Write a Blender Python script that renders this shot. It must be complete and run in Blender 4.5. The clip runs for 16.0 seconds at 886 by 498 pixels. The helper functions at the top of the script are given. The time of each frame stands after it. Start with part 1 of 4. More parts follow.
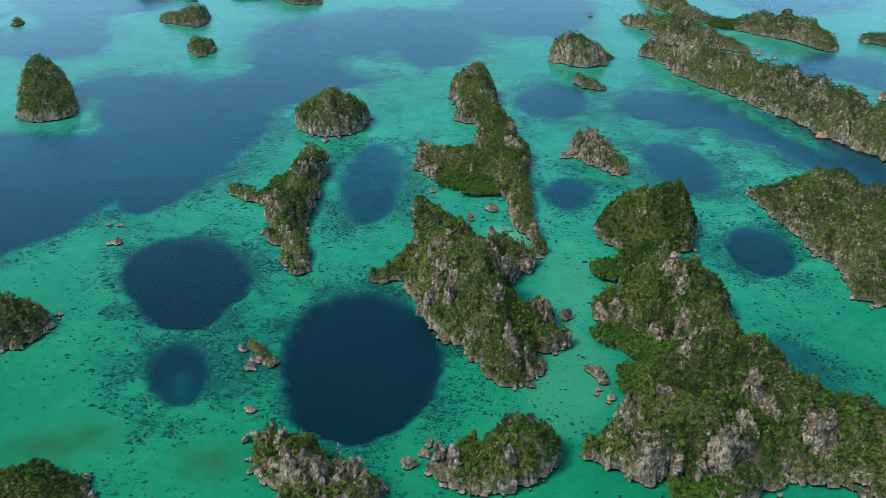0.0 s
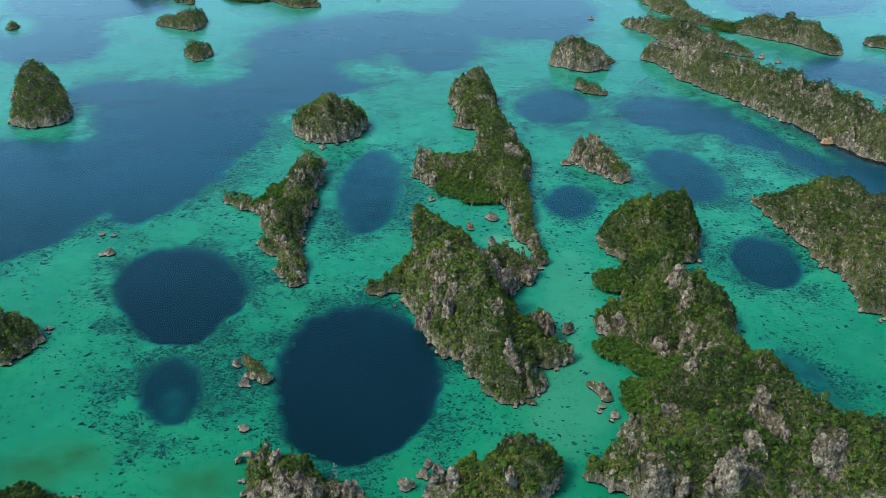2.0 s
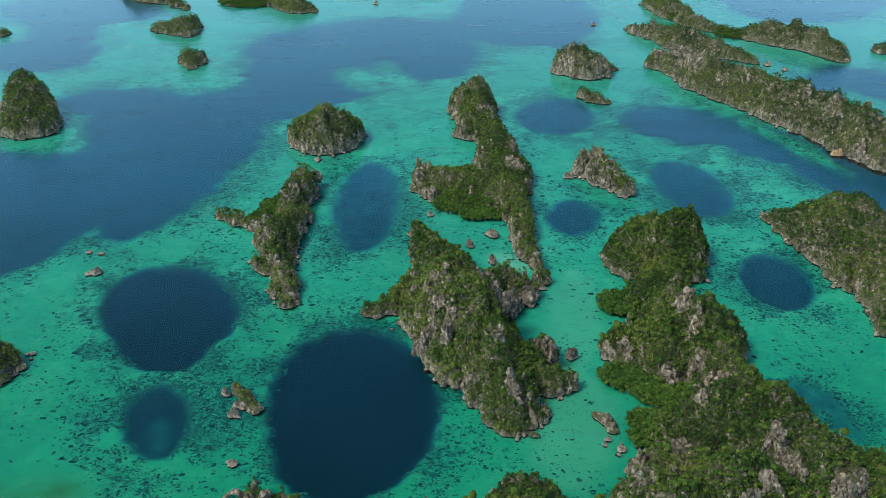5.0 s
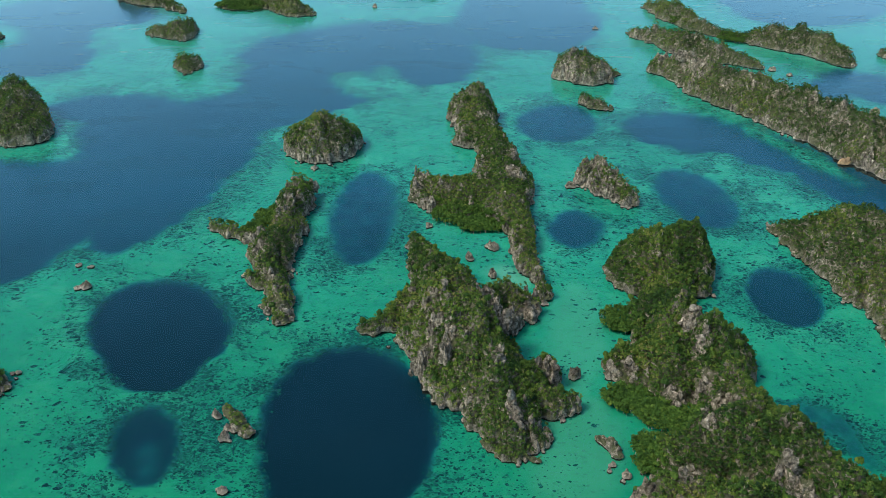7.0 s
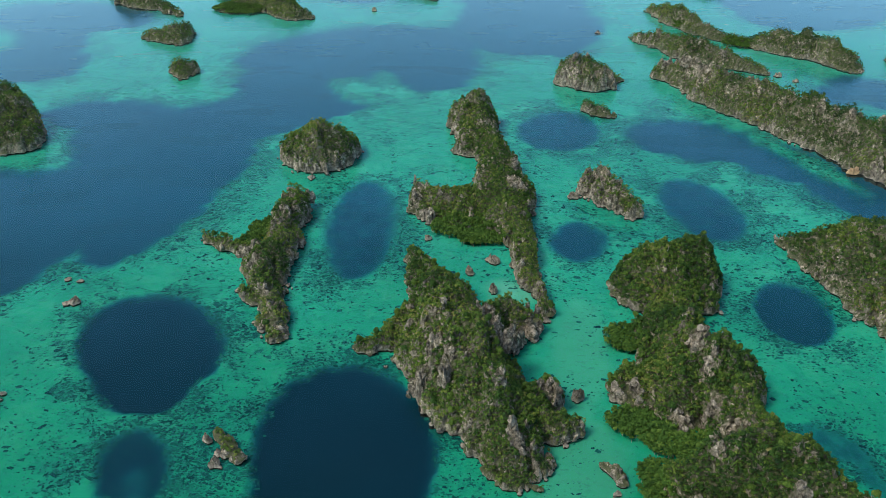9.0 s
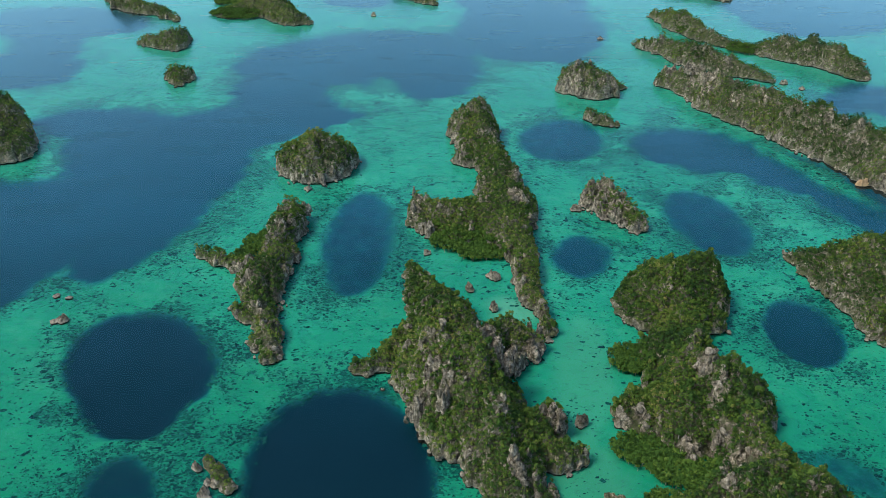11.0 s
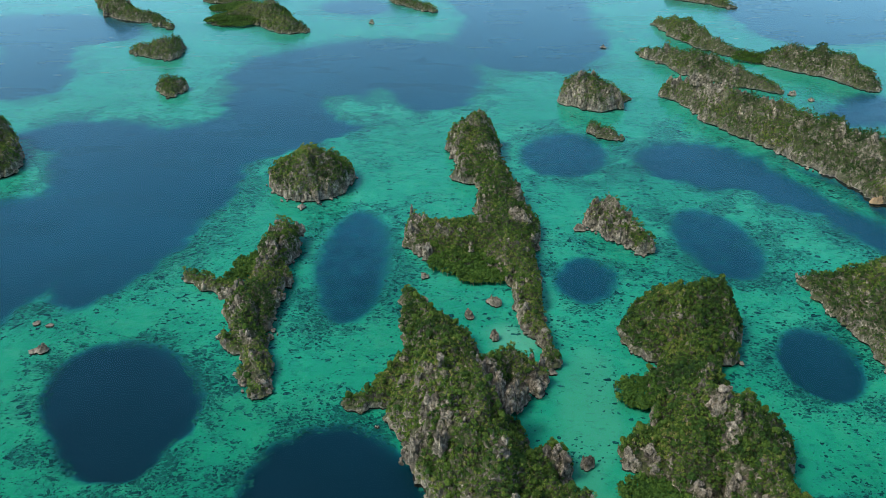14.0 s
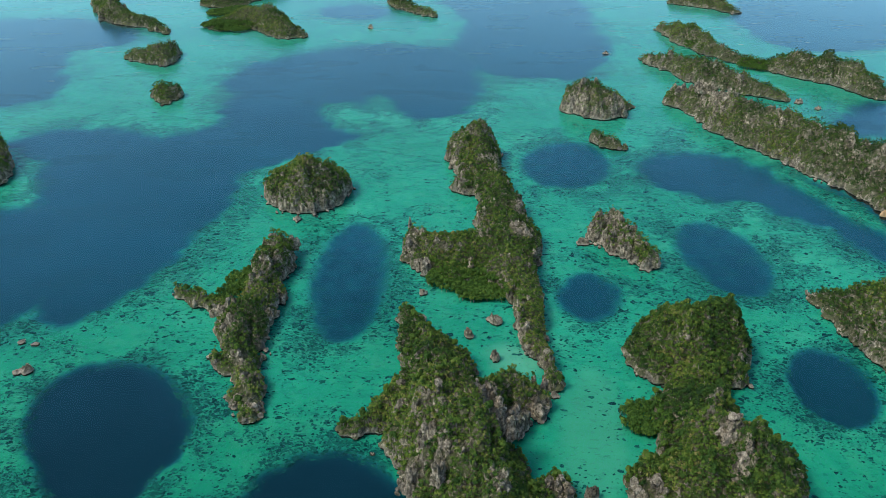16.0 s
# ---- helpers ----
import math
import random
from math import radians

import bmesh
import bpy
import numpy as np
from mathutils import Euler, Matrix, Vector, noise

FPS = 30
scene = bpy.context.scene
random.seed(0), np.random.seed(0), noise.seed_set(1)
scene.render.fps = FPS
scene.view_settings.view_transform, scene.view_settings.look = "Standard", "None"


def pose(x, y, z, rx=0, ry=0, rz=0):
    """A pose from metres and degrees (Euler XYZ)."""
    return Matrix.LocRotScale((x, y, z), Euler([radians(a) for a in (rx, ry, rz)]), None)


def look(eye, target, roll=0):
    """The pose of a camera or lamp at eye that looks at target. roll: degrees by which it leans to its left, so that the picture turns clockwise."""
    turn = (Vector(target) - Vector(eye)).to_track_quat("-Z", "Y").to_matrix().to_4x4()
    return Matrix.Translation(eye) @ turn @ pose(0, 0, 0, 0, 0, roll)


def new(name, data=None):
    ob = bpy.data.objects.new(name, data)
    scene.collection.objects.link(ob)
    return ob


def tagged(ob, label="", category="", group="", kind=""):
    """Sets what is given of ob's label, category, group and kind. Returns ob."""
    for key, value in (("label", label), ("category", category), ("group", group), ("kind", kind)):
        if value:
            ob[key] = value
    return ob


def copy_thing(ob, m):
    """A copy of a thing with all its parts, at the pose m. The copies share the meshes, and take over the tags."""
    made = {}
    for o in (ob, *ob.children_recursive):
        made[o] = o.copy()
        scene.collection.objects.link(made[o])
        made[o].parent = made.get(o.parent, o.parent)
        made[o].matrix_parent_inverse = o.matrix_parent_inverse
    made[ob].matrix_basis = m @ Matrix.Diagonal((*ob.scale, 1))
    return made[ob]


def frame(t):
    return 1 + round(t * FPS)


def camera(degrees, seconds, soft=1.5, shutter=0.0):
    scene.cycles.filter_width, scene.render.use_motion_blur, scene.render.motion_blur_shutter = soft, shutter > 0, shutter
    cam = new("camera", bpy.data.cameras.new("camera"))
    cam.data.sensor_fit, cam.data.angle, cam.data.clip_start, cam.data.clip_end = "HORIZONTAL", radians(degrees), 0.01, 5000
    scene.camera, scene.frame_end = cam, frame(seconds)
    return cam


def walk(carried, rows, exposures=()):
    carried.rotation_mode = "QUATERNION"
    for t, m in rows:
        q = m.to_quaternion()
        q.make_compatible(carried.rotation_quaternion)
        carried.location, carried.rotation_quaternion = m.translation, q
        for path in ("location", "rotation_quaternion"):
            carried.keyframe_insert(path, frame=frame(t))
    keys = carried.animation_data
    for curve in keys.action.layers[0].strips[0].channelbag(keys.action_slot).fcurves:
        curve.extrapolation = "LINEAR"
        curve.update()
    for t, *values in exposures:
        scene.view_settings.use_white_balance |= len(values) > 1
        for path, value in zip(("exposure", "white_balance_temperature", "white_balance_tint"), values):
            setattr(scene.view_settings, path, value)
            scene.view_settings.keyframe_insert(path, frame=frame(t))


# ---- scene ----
EXPOSURES = [(0.0, 0.76), (16.0, 0.71)]
cam = camera(55, 16.0, soft=0.8)
ROWS = [
    (0.0, -0.00, 0.00, 240.00, -0.000, -29.577, 0.035),
    (0.5, 0.19, 2.82, 240.11, -0.002, -29.555, 0.046),
    (1.0, 0.41, 5.56, 240.16, -0.009, -29.561, 0.058),
    (1.5, 0.56, 8.32, 240.20, -0.013, -29.571, 0.072),
    (2.0, 0.65, 11.20, 240.30, -0.013, -29.551, 0.090),
    (2.5, 0.74, 14.21, 240.43, -0.016, -29.515, 0.108),
    (3.0, 0.85, 17.30, 240.53, -0.018, -29.490, 0.119),
    (3.5, 1.02, 20.59, 240.62, -0.016, -29.475, 0.124),
    (4.0, 1.20, 23.91, 240.65, -0.011, -29.487, 0.127),
    (6.5, 2.11, 41.70, 240.97, 0.009, -29.510, 0.112),
    (7.0, 2.33, 45.38, 241.04, 0.020, -29.516, 0.110),
    (7.5, 2.59, 49.17, 241.14, 0.035, -29.516, 0.104),
    (8.0, 2.82, 52.83, 241.26, 0.052, -29.518, 0.096),
    (8.5, 3.02, 56.59, 241.37, 0.071, -29.517, 0.085),
    (9.0, 3.10, 60.29, 241.44, 0.098, -29.515, 0.075),
    (11.5, 3.87, 79.37, 241.84, 0.166, -29.410, 0.037),
    (12.0, 3.99, 83.21, 241.90, 0.182, -29.396, 0.038),
    (12.5, 4.17, 87.11, 241.99, 0.191, -29.377, 0.039),
    (13.0, 4.36, 90.96, 242.07, 0.193, -29.361, 0.043),
    (13.5, 4.55, 94.92, 242.16, 0.196, -29.337, 0.052),
    (14.0, 4.79, 98.83, 242.22, 0.189, -29.314, 0.054),
    (14.5, 5.01, 102.88, 242.26, 0.197, -29.279, 0.048),
    (15.0, 5.22, 106.85, 242.20, 0.219, -29.261, 0.030),
    (15.5, 5.37, 110.86, 242.10, 0.242, -29.236, 0.006),
    (16.0, 5.51, 114.67, 241.96, 0.263, -29.221, -0.023),
]
walk(cam, [(t, pose(x, y, z, 90 + pitch, roll, yaw)) for t, x, y, z, yaw, pitch, roll in ROWS], EXPOSURES)

# ---- light ----
SUN_AZIMUTH, SUN_HEIGHT = radians(-118), radians(54)
world = bpy.data.worlds.new("sky")
scene.world = world
world.use_nodes = True
wn, wl = world.node_tree.nodes, world.node_tree.links
wn.clear()
sky = wn.new("ShaderNodeTexSky")
sky.sky_type, sky.sun_disc = "NISHITA", False
sky.sun_elevation, sky.sun_rotation = SUN_HEIGHT, SUN_AZIMUTH
sky.air_density, sky.dust_density, sky.ozone_density = 1.0, 2.0, 1.0
soften = wn.new("ShaderNodeHueSaturation")
soften.inputs["Saturation"].default_value = 1.15
back = wn.new("ShaderNodeBackground")
back.inputs["Strength"].default_value = 0.15
wout = wn.new("ShaderNodeOutputWorld")
wl.new(sky.outputs[0], soften.inputs["Color"])
wl.new(soften.outputs[0], back.inputs["Color"])
wl.new(back.outputs[0], wout.inputs["Surface"])
sun = new("sun", bpy.data.lights.new("sun", "SUN"))
sun.data.energy, sun.data.angle, sun.data.color = 1.5, radians(14), (1.0, 0.96, 0.9)
sun.matrix_world = look((math.sin(SUN_AZIMUTH) * math.cos(SUN_HEIGHT), math.cos(SUN_AZIMUTH) * math.cos(SUN_HEIGHT), math.sin(SUN_HEIGHT)), (0, 0, 0))


# ---- materials ----
def shader(name):
    m = bpy.data.materials.new(name)
    m.use_nodes = True
    return m, m.node_tree.nodes, m.node_tree.links, m.node_tree.nodes["Principled BSDF"]


def ramp(nodes, links, source, stops):
    r = nodes.new("ShaderNodeValToRGB")
    e = r.color_ramp.elements
    while len(e) < len(stops):
        e.new(0.5)
    for el, (at, c) in zip(e, stops):
        el.position, el.color = at, (*c, 1)
    links.new(source, r.inputs[0])
    return r.outputs[0]


def texture(nodes, links, coords, scale, detail=4.0, rough=0.55):
    n = nodes.new("ShaderNodeTexNoise")
    n.inputs["Scale"].default_value, n.inputs["Detail"].default_value, n.inputs["Roughness"].default_value = scale, detail, rough
    links.new(coords, n.inputs["Vector"])
    return n.outputs["Fac"]


def scaled(nodes, links, coords, s, turn=0.0):
    m = nodes.new("ShaderNodeMapping")
    m.inputs["Scale"].default_value, m.inputs["Rotation"].default_value = s, (0, 0, turn)
    links.new(coords, m.inputs["Vector"])
    return m.outputs[0]


def calc(nodes, links, op, a, b):
    m = nodes.new("ShaderNodeMath")
    m.operation = op
    for i, v in enumerate((a, b)):
        if isinstance(v, (int, float)):
            m.inputs[i].default_value = v
        else:
            links.new(v, m.inputs[i])
    return m.outputs[0]


def mixed(nodes, links, fac, a, b, blend="MIX"):
    m = nodes.new("ShaderNodeMix")
    m.data_type, m.blend_type = "RGBA", blend
    for sock, v in ((m.inputs[0], fac), (m.inputs[6], a), (m.inputs[7], b)):
        if isinstance(v, (int, float)):
            sock.default_value = v
        elif isinstance(v, tuple):
            sock.default_value = (*v, 1)
        else:
            links.new(v, sock)
    return m.outputs[2]


def rock_material(name="limestone", stain=None, soil=0.85):
    m, n, l, p = shader(name)
    geo = n.new("ShaderNodeNewGeometry")
    pos = geo.outputs["Position"]
    streak = texture(n, l, scaled(n, l, pos, (0.6, 0.6, 0.5)), 1.0, 8, 0.7)
    blotch = texture(n, l, pos, 0.16, 5, 0.6)
    grain = texture(n, l, pos, 1.3, 8, 0.75)
    base = ramp(n, l, streak, [(0.36, (0.050, 0.045, 0.035)), (0.45, (0.222, 0.196, 0.148)), (0.56, (0.44, 0.392, 0.298)), (0.67, (0.74, 0.665, 0.51))])
    tone = ramp(n, l, blotch, [(0.38, (0.42, 0.42, 0.42)), (0.56, (1.0, 0.98, 0.95))])
    col = mixed(n, l, 1.0, base, tone, "MULTIPLY")
    col = mixed(n, l, 0.55, col, ramp(n, l, grain, [(0.38, (0.25, 0.24, 0.21)), (0.55, (1.0, 1.0, 1.0))]), "MULTIPLY")
    sep = n.new("ShaderNodeSeparateXYZ")
    l.new(pos, sep.inputs[0])
    moss = n.new("ShaderNodeMapRange")
    moss.inputs["From Min"].default_value, moss.inputs["From Max"].default_value = 0.50, 0.62
    l.new(texture(n, l, pos, 0.28, 6, 0.7), moss.inputs["Value"])
    col = mixed(n, l, calc(n, l, "MULTIPLY", moss.outputs[0], 0.5), col, (0.10, 0.10, 0.048))
    tide = ramp(n, l, calc(n, l, "ADD", sep.outputs["Z"], calc(n, l, "MULTIPLY", grain, 1.2)), [(0.0, (0, 0, 0)), (0.9, (0, 0, 0)), (1.0, (1, 1, 1))])
    pale = n.new("ShaderNodeMapRange")
    pale.inputs["From Min"].default_value, pale.inputs["From Max"].default_value = 2.9, 1.3
    l.new(calc(n, l, "ADD", sep.outputs["Z"], calc(n, l, "MULTIPLY", streak, 2.0)), pale.inputs["Value"])
    col = mixed(n, l, calc(n, l, "MULTIPLY", pale.outputs[0], 0.6), col, (0.45, 0.40, 0.31))
    up = n.new("ShaderNodeSeparateXYZ")
    l.new(geo.outputs["Normal"], up.inputs[0])
    flat = n.new("ShaderNodeMapRange")
    flat.inputs["From Min"].default_value, flat.inputs["From Max"].default_value = 0.22, 0.60
    l.new(calc(n, l, "ADD", up.outputs["Z"], calc(n, l, "MULTIPLY", calc(n, l, "SUBTRACT", blotch, 0.5), 0.9)), flat.inputs["Value"])
    col = mixed(n, l, calc(n, l, "MULTIPLY", flat.outputs[0], soil), col, (0.050, 0.066, 0.020))
    if stain:
        col = mixed(n, l, calc(n, l, "MINIMUM", calc(n, l, "MULTIPLY", blotch, 1.6), 1.0), col, stain)
    col = mixed(n, l, tide, (0.035, 0.036, 0.028), col)
    l.new(col, p.inputs["Base Color"])
    p.inputs["Roughness"].default_value = 0.9
    p.inputs["Specular IOR Level"].default_value = 0.2
    bump = n.new("ShaderNodeBump")
    bump.inputs["Strength"].default_value, bump.inputs["Distance"].default_value = 1.0, 0.9
    crack = n.new("ShaderNodeTexVoronoi")
    crack.feature = "DISTANCE_TO_EDGE"
    crack.inputs["Scale"].default_value = 0.75
    l.new(pos, crack.inputs["Vector"])
    joints = ramp(n, l, crack.outputs["Distance"], [(0.0, (0, 0, 0)), (0.12, (1, 1, 1))])
    l.new(calc(n, l, "ADD", calc(n, l, "ADD", streak, calc(n, l, "MULTIPLY", grain, 0.8)), calc(n, l, "MULTIPLY", joints, 0.25)), bump.inputs["Height"])
    l.new(bump.outputs[0], p.inputs["Normal"])
    return m


def leaf_material(name, stops):
    m, n, l, p = shader(name)
    a = n.new("ShaderNodeAttribute")
    a.attribute_name = "tint"
    l.new(ramp(n, l, a.outputs["Fac"], stops), p.inputs["Base Color"])
    p.inputs["Roughness"].default_value = 0.75
    p.inputs["Specular IOR Level"].default_value = 0.2
    thin = n.new("ShaderNodeBsdfTranslucent")
    l.new(p.inputs["Base Color"].links[0].from_socket, thin.inputs["Color"])
    both = n.new("ShaderNodeMixShader")
    both.inputs[0].default_value = 0.28
    l.new(p.outputs[0], both.inputs[1])
    l.new(thin.outputs[0], both.inputs[2])
    l.new(both.outputs[0], n["Material Output"].inputs["Surface"])
    return m


def bark_material():
    m, n, l, p = shader("bark")
    geo = n.new("ShaderNodeNewGeometry")
    t = texture(n, l, scaled(n, l, geo.outputs["Position"], (3, 3, 0.7)), 1.5)
    l.new(ramp(n, l, t, [(0.3, (0.16, 0.14, 0.11)), (0.7, (0.42, 0.39, 0.33))]), p.inputs["Base Color"])
    p.inputs["Roughness"].default_value = 0.9
    return m


def seabed_material():
    m, n, l, p = shader("lagoon_bed")
    geo = n.new("ShaderNodeNewGeometry")
    pos = geo.outputs["Position"]
    sep = n.new("ShaderNodeSeparateXYZ")
    l.new(pos, sep.inputs[0])
    broad, fine = texture(n, l, pos, 0.012, 4), texture(n, l, pos, 0.35, 6, 0.7)
    rim = texture(n, l, pos, 0.12, 5, 0.65)
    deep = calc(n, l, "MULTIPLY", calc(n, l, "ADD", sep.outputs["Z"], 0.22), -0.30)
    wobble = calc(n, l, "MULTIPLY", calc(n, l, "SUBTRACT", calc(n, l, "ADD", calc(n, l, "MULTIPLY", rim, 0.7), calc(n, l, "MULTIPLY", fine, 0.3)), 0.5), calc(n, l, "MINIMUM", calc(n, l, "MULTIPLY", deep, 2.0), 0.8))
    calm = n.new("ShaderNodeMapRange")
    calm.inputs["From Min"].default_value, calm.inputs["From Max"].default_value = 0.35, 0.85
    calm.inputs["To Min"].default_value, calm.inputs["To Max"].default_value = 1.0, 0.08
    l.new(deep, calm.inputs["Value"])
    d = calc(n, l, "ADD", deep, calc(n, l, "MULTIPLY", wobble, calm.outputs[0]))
    col = ramp(n, l, d, WATER_TINTS)
    col = mixed(n, l, 1.0, col, ramp(n, l, broad, [(0.35, (0.80, 0.88, 0.86)), (0.65, (1.12, 1.06, 1.05))]), "MULTIPLY")
    col = mixed(n, l, calc(n, l, "MULTIPLY", calm.outputs[0], 0.6), col, ramp(n, l, fine, [(0.32, (0.62, 0.78, 0.78)), (0.5, (1.0, 1.0, 1.0))]), "MULTIPLY")
    # Haze and sky reflection over the far shallows, put into the bed's colour.
    farness = n.new("ShaderNodeMapRange")
    farness.inputs["From Min"].default_value, farness.inputs["From Max"].default_value = 265.0, 600.0
    l.new(calc(n, l, "ADD", sep.outputs["Y"], calc(n, l, "MULTIPLY", broad, 120.0)), farness.inputs["Value"])
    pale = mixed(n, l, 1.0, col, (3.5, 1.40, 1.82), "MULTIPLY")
    col = mixed(n, l, farness.outputs[0], col, pale)
    # Backscatter in the far channel water, painted by lightening its deep floor.
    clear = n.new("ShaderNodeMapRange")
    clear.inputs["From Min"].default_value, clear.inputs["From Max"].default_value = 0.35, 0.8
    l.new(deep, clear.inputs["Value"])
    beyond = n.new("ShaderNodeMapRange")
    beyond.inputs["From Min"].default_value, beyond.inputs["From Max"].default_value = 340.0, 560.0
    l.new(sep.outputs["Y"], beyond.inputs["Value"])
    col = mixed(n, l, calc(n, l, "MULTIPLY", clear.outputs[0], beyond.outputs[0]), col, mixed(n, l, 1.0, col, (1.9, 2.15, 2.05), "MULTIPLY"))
    reef = n.new("ShaderNodeAttribute")
    reef.attribute_name = "reef"
    speck = texture(n, l, scaled(n, l, pos, (0.7, 1.0, 1.0), 0.4), 0.62, 3, 0.6)
    spots = n.new("ShaderNodeMapRange")
    spots.inputs["From Min"].default_value, spots.inputs["From Max"].default_value = 0.60, 0.66
    l.new(calc(n, l, "ADD", speck, calc(n, l, "MULTIPLY", reef.outputs["Fac"], 0.13)), spots.inputs["Value"])
    shoal = calc(n, l, "SUBTRACT", 1.0, clear.outputs[0])
    col = mixed(n, l, calc(n, l, "MULTIPLY", calc(n, l, "MULTIPLY", spots.outputs[0], shoal), 0.36), col, (0.004, 0.060, 0.058))
    clumps = n.new("ShaderNodeMapRange")
    clumps.inputs["From Min"].default_value, clumps.inputs["From Max"].default_value = 0.56, 0.64
    l.new(calc(n, l, "ADD", texture(n, l, scaled(n, l, pos, (0.5, 0.8, 1.0), 0.5), 0.34, 4, 0.7), calc(n, l, "MULTIPLY", reef.outputs["Fac"], 0.16)), clumps.inputs["Value"])
    col = mixed(n, l, calc(n, l, "MULTIPLY", calc(n, l, "MULTIPLY", calc(n, l, "MULTIPLY", clumps.outputs[0], shoal), farness.outputs[0]), 0.50), col, (0.010, 0.105, 0.095))
    grass = n.new("ShaderNodeAttribute")
    grass.attribute_name = "grass"
    col = mixed(n, l, calc(n, l, "MULTIPLY", grass.outputs["Fac"], calc(n, l, "ADD", rim, 0.1)), col, (0.022, 0.115, 0.035))
    bar = n.new("ShaderNodeAttribute")
    bar.attribute_name = "sandbar"
    col = mixed(n, l, calc(n, l, "MULTIPLY", bar.outputs["Fac"], calc(n, l, "MULTIPLY", rim, 0.9)), col, (0.16, 0.42, 0.29))
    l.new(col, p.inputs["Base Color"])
    p.inputs["Roughness"].default_value = 1.0
    p.inputs["Specular IOR Level"].default_value = 0.0
    return m


# Floor colour by depth, with the tint of the water above painted in.
WATER_TINTS = [(0.0, (0.026, 0.292, 0.146)), (0.12, (0.0055, 0.220, 0.110)), (0.24, (0.004, 0.142, 0.098)), (0.40, (0.0018, 0.060, 0.066)), (0.60, (0.0012, 0.029, 0.038)), (1.0, (0.0011, 0.0165, 0.0245))]


def coral_material():
    m, n, l, p = shader("coral")
    geo = n.new("ShaderNodeNewGeometry")
    t = texture(n, l, geo.outputs["Position"], 0.9, 4)
    tone = mixed(n, l, geo.outputs["Random Per Island"], (0.004, 0.040, 0.042), (0.010, 0.130, 0.100))
    l.new(mixed(n, l, 0.5, tone, ramp(n, l, t, [(0.3, (0.5, 0.6, 0.6)), (0.7, (1.2, 1.1, 1.0))]), "MULTIPLY"), p.inputs["Base Color"])
    p.inputs["Roughness"].default_value = 1.0
    p.inputs["Specular IOR Level"].default_value = 0.0
    return m


def water_material():
    m, n, l, p = shader("clear_water")
    n.remove(p)
    out = n["Material Output"]
    geo = n.new("ShaderNodeNewGeometry")
    pos = geo.outputs["Position"]
    bump = n.new("ShaderNodeBump")
    bump.inputs["Strength"].default_value, bump.inputs["Distance"].default_value = 0.003, 0.3
    ripples = texture(n, l, scaled(n, l, pos, (0.05, 0.09, 1), 0.6), 1.0, 2, 0.5)
    l.new(ripples, bump.inputs["Height"])
    fres = n.new("ShaderNodeFresnel")
    fres.inputs["IOR"].default_value = 1.33
    l.new(bump.outputs[0], fres.inputs["Normal"])
    gloss = n.new("ShaderNodeBsdfGlossy")
    gloss.inputs["Color"].default_value = (0.70, 1.0, 0.98, 1)
    wind = texture(n, l, scaled(n, l, pos, (0.012, 0.03, 1)), 1.0, 3)
    l.new(ramp(n, l, wind, [(0.4, (0.20, 0.20, 0.20)), (0.62, (0.29, 0.29, 0.29))]), gloss.inputs["Roughness"])
    l.new(bump.outputs[0], gloss.inputs["Normal"])
    clear = n.new("ShaderNodeBsdfTransparent")
    clear.inputs["Color"].default_value = (0.93, 0.99, 0.98, 1)
    mix = n.new("ShaderNodeMixShader")
    polarised = calc(n, l, "MULTIPLY", calc(n, l, "POWER", fres.outputs[0], 1.5), 3.4)
    l.new(calc(n, l, "MINIMUM", polarised, 1.0), mix.inputs[0])
    l.new(clear.outputs[0], mix.inputs[1])
    l.new(gloss.outputs[0], mix.inputs[2])
    l.new(mix.outputs[0], out.inputs["Surface"])
    return m


OCHRE = rock_material("iron_stained_limestone", (0.46, 0.31, 0.16))
BARE = rock_material("bare_limestone", None, 0.12)
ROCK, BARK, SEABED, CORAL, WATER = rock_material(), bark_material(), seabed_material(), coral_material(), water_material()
LEAF = leaf_material("scrub_leaves", [(0.0, (0.012, 0.036, 0.008)), (0.35, (0.034, 0.083, 0.012)), (0.65, (0.086, 0.150, 0.020)), (0.88, (0.150, 0.205, 0.030)), (1.0, (0.23, 0.21, 0.070))])
MANGROVE = leaf_material("mangrove_leaves", [(0.0, (0.019, 0.052, 0.008)), (0.5, (0.050, 0.115, 0.014)), (1.0, (0.115, 0.190, 0.026))])


# ---- shape tools ----
def lattice(ix, iy, seed):
    h = (ix.astype(np.int64) * 374761393 + iy.astype(np.int64) * 668265263 + seed * 974634777) & 0xFFFFFFFF
    h = ((h ^ (h >> 13)) * 1274126177) & 0xFFFFFFFF
    h = ((h ^ (h >> 16)) * 2246822519) & 0xFFFFFFFF
    return (h ^ (h >> 15)) / 4294967296.0


def grainy(x, y, size, seed=0):
    """Smooth noise from 0 to 1 with features of that size."""
    x, y = x / size, y / size
    ix, iy = np.floor(x), np.floor(y)
    u, v = x - ix, y - iy
    u, v = u * u * (3 - 2 * u), v * v * (3 - 2 * v)
    a, b = lattice(ix, iy, seed), lattice(ix + 1, iy, seed)
    c, d = lattice(ix, iy + 1, seed), lattice(ix + 1, iy + 1, seed)
    return (a + (b - a) * u) * (1 - v) + (c + (d - c) * u) * v


def cells(x, y, size, seed=0):
    """Distance to the nearest of scattered points, in cell sizes."""
    x, y = x / size, y / size
    ix, iy = np.floor(x), np.floor(y)
    best = np.full(x.shape, 9.0)
    for i in (-1, 0, 1):
        for j in (-1, 0, 1):
            px, py = ix + i + lattice(ix + i, iy + j, seed), iy + j + lattice(ix + i, iy + j, seed + 7)
            best = np.minimum(best, np.hypot(px - x, py - y))
    return best


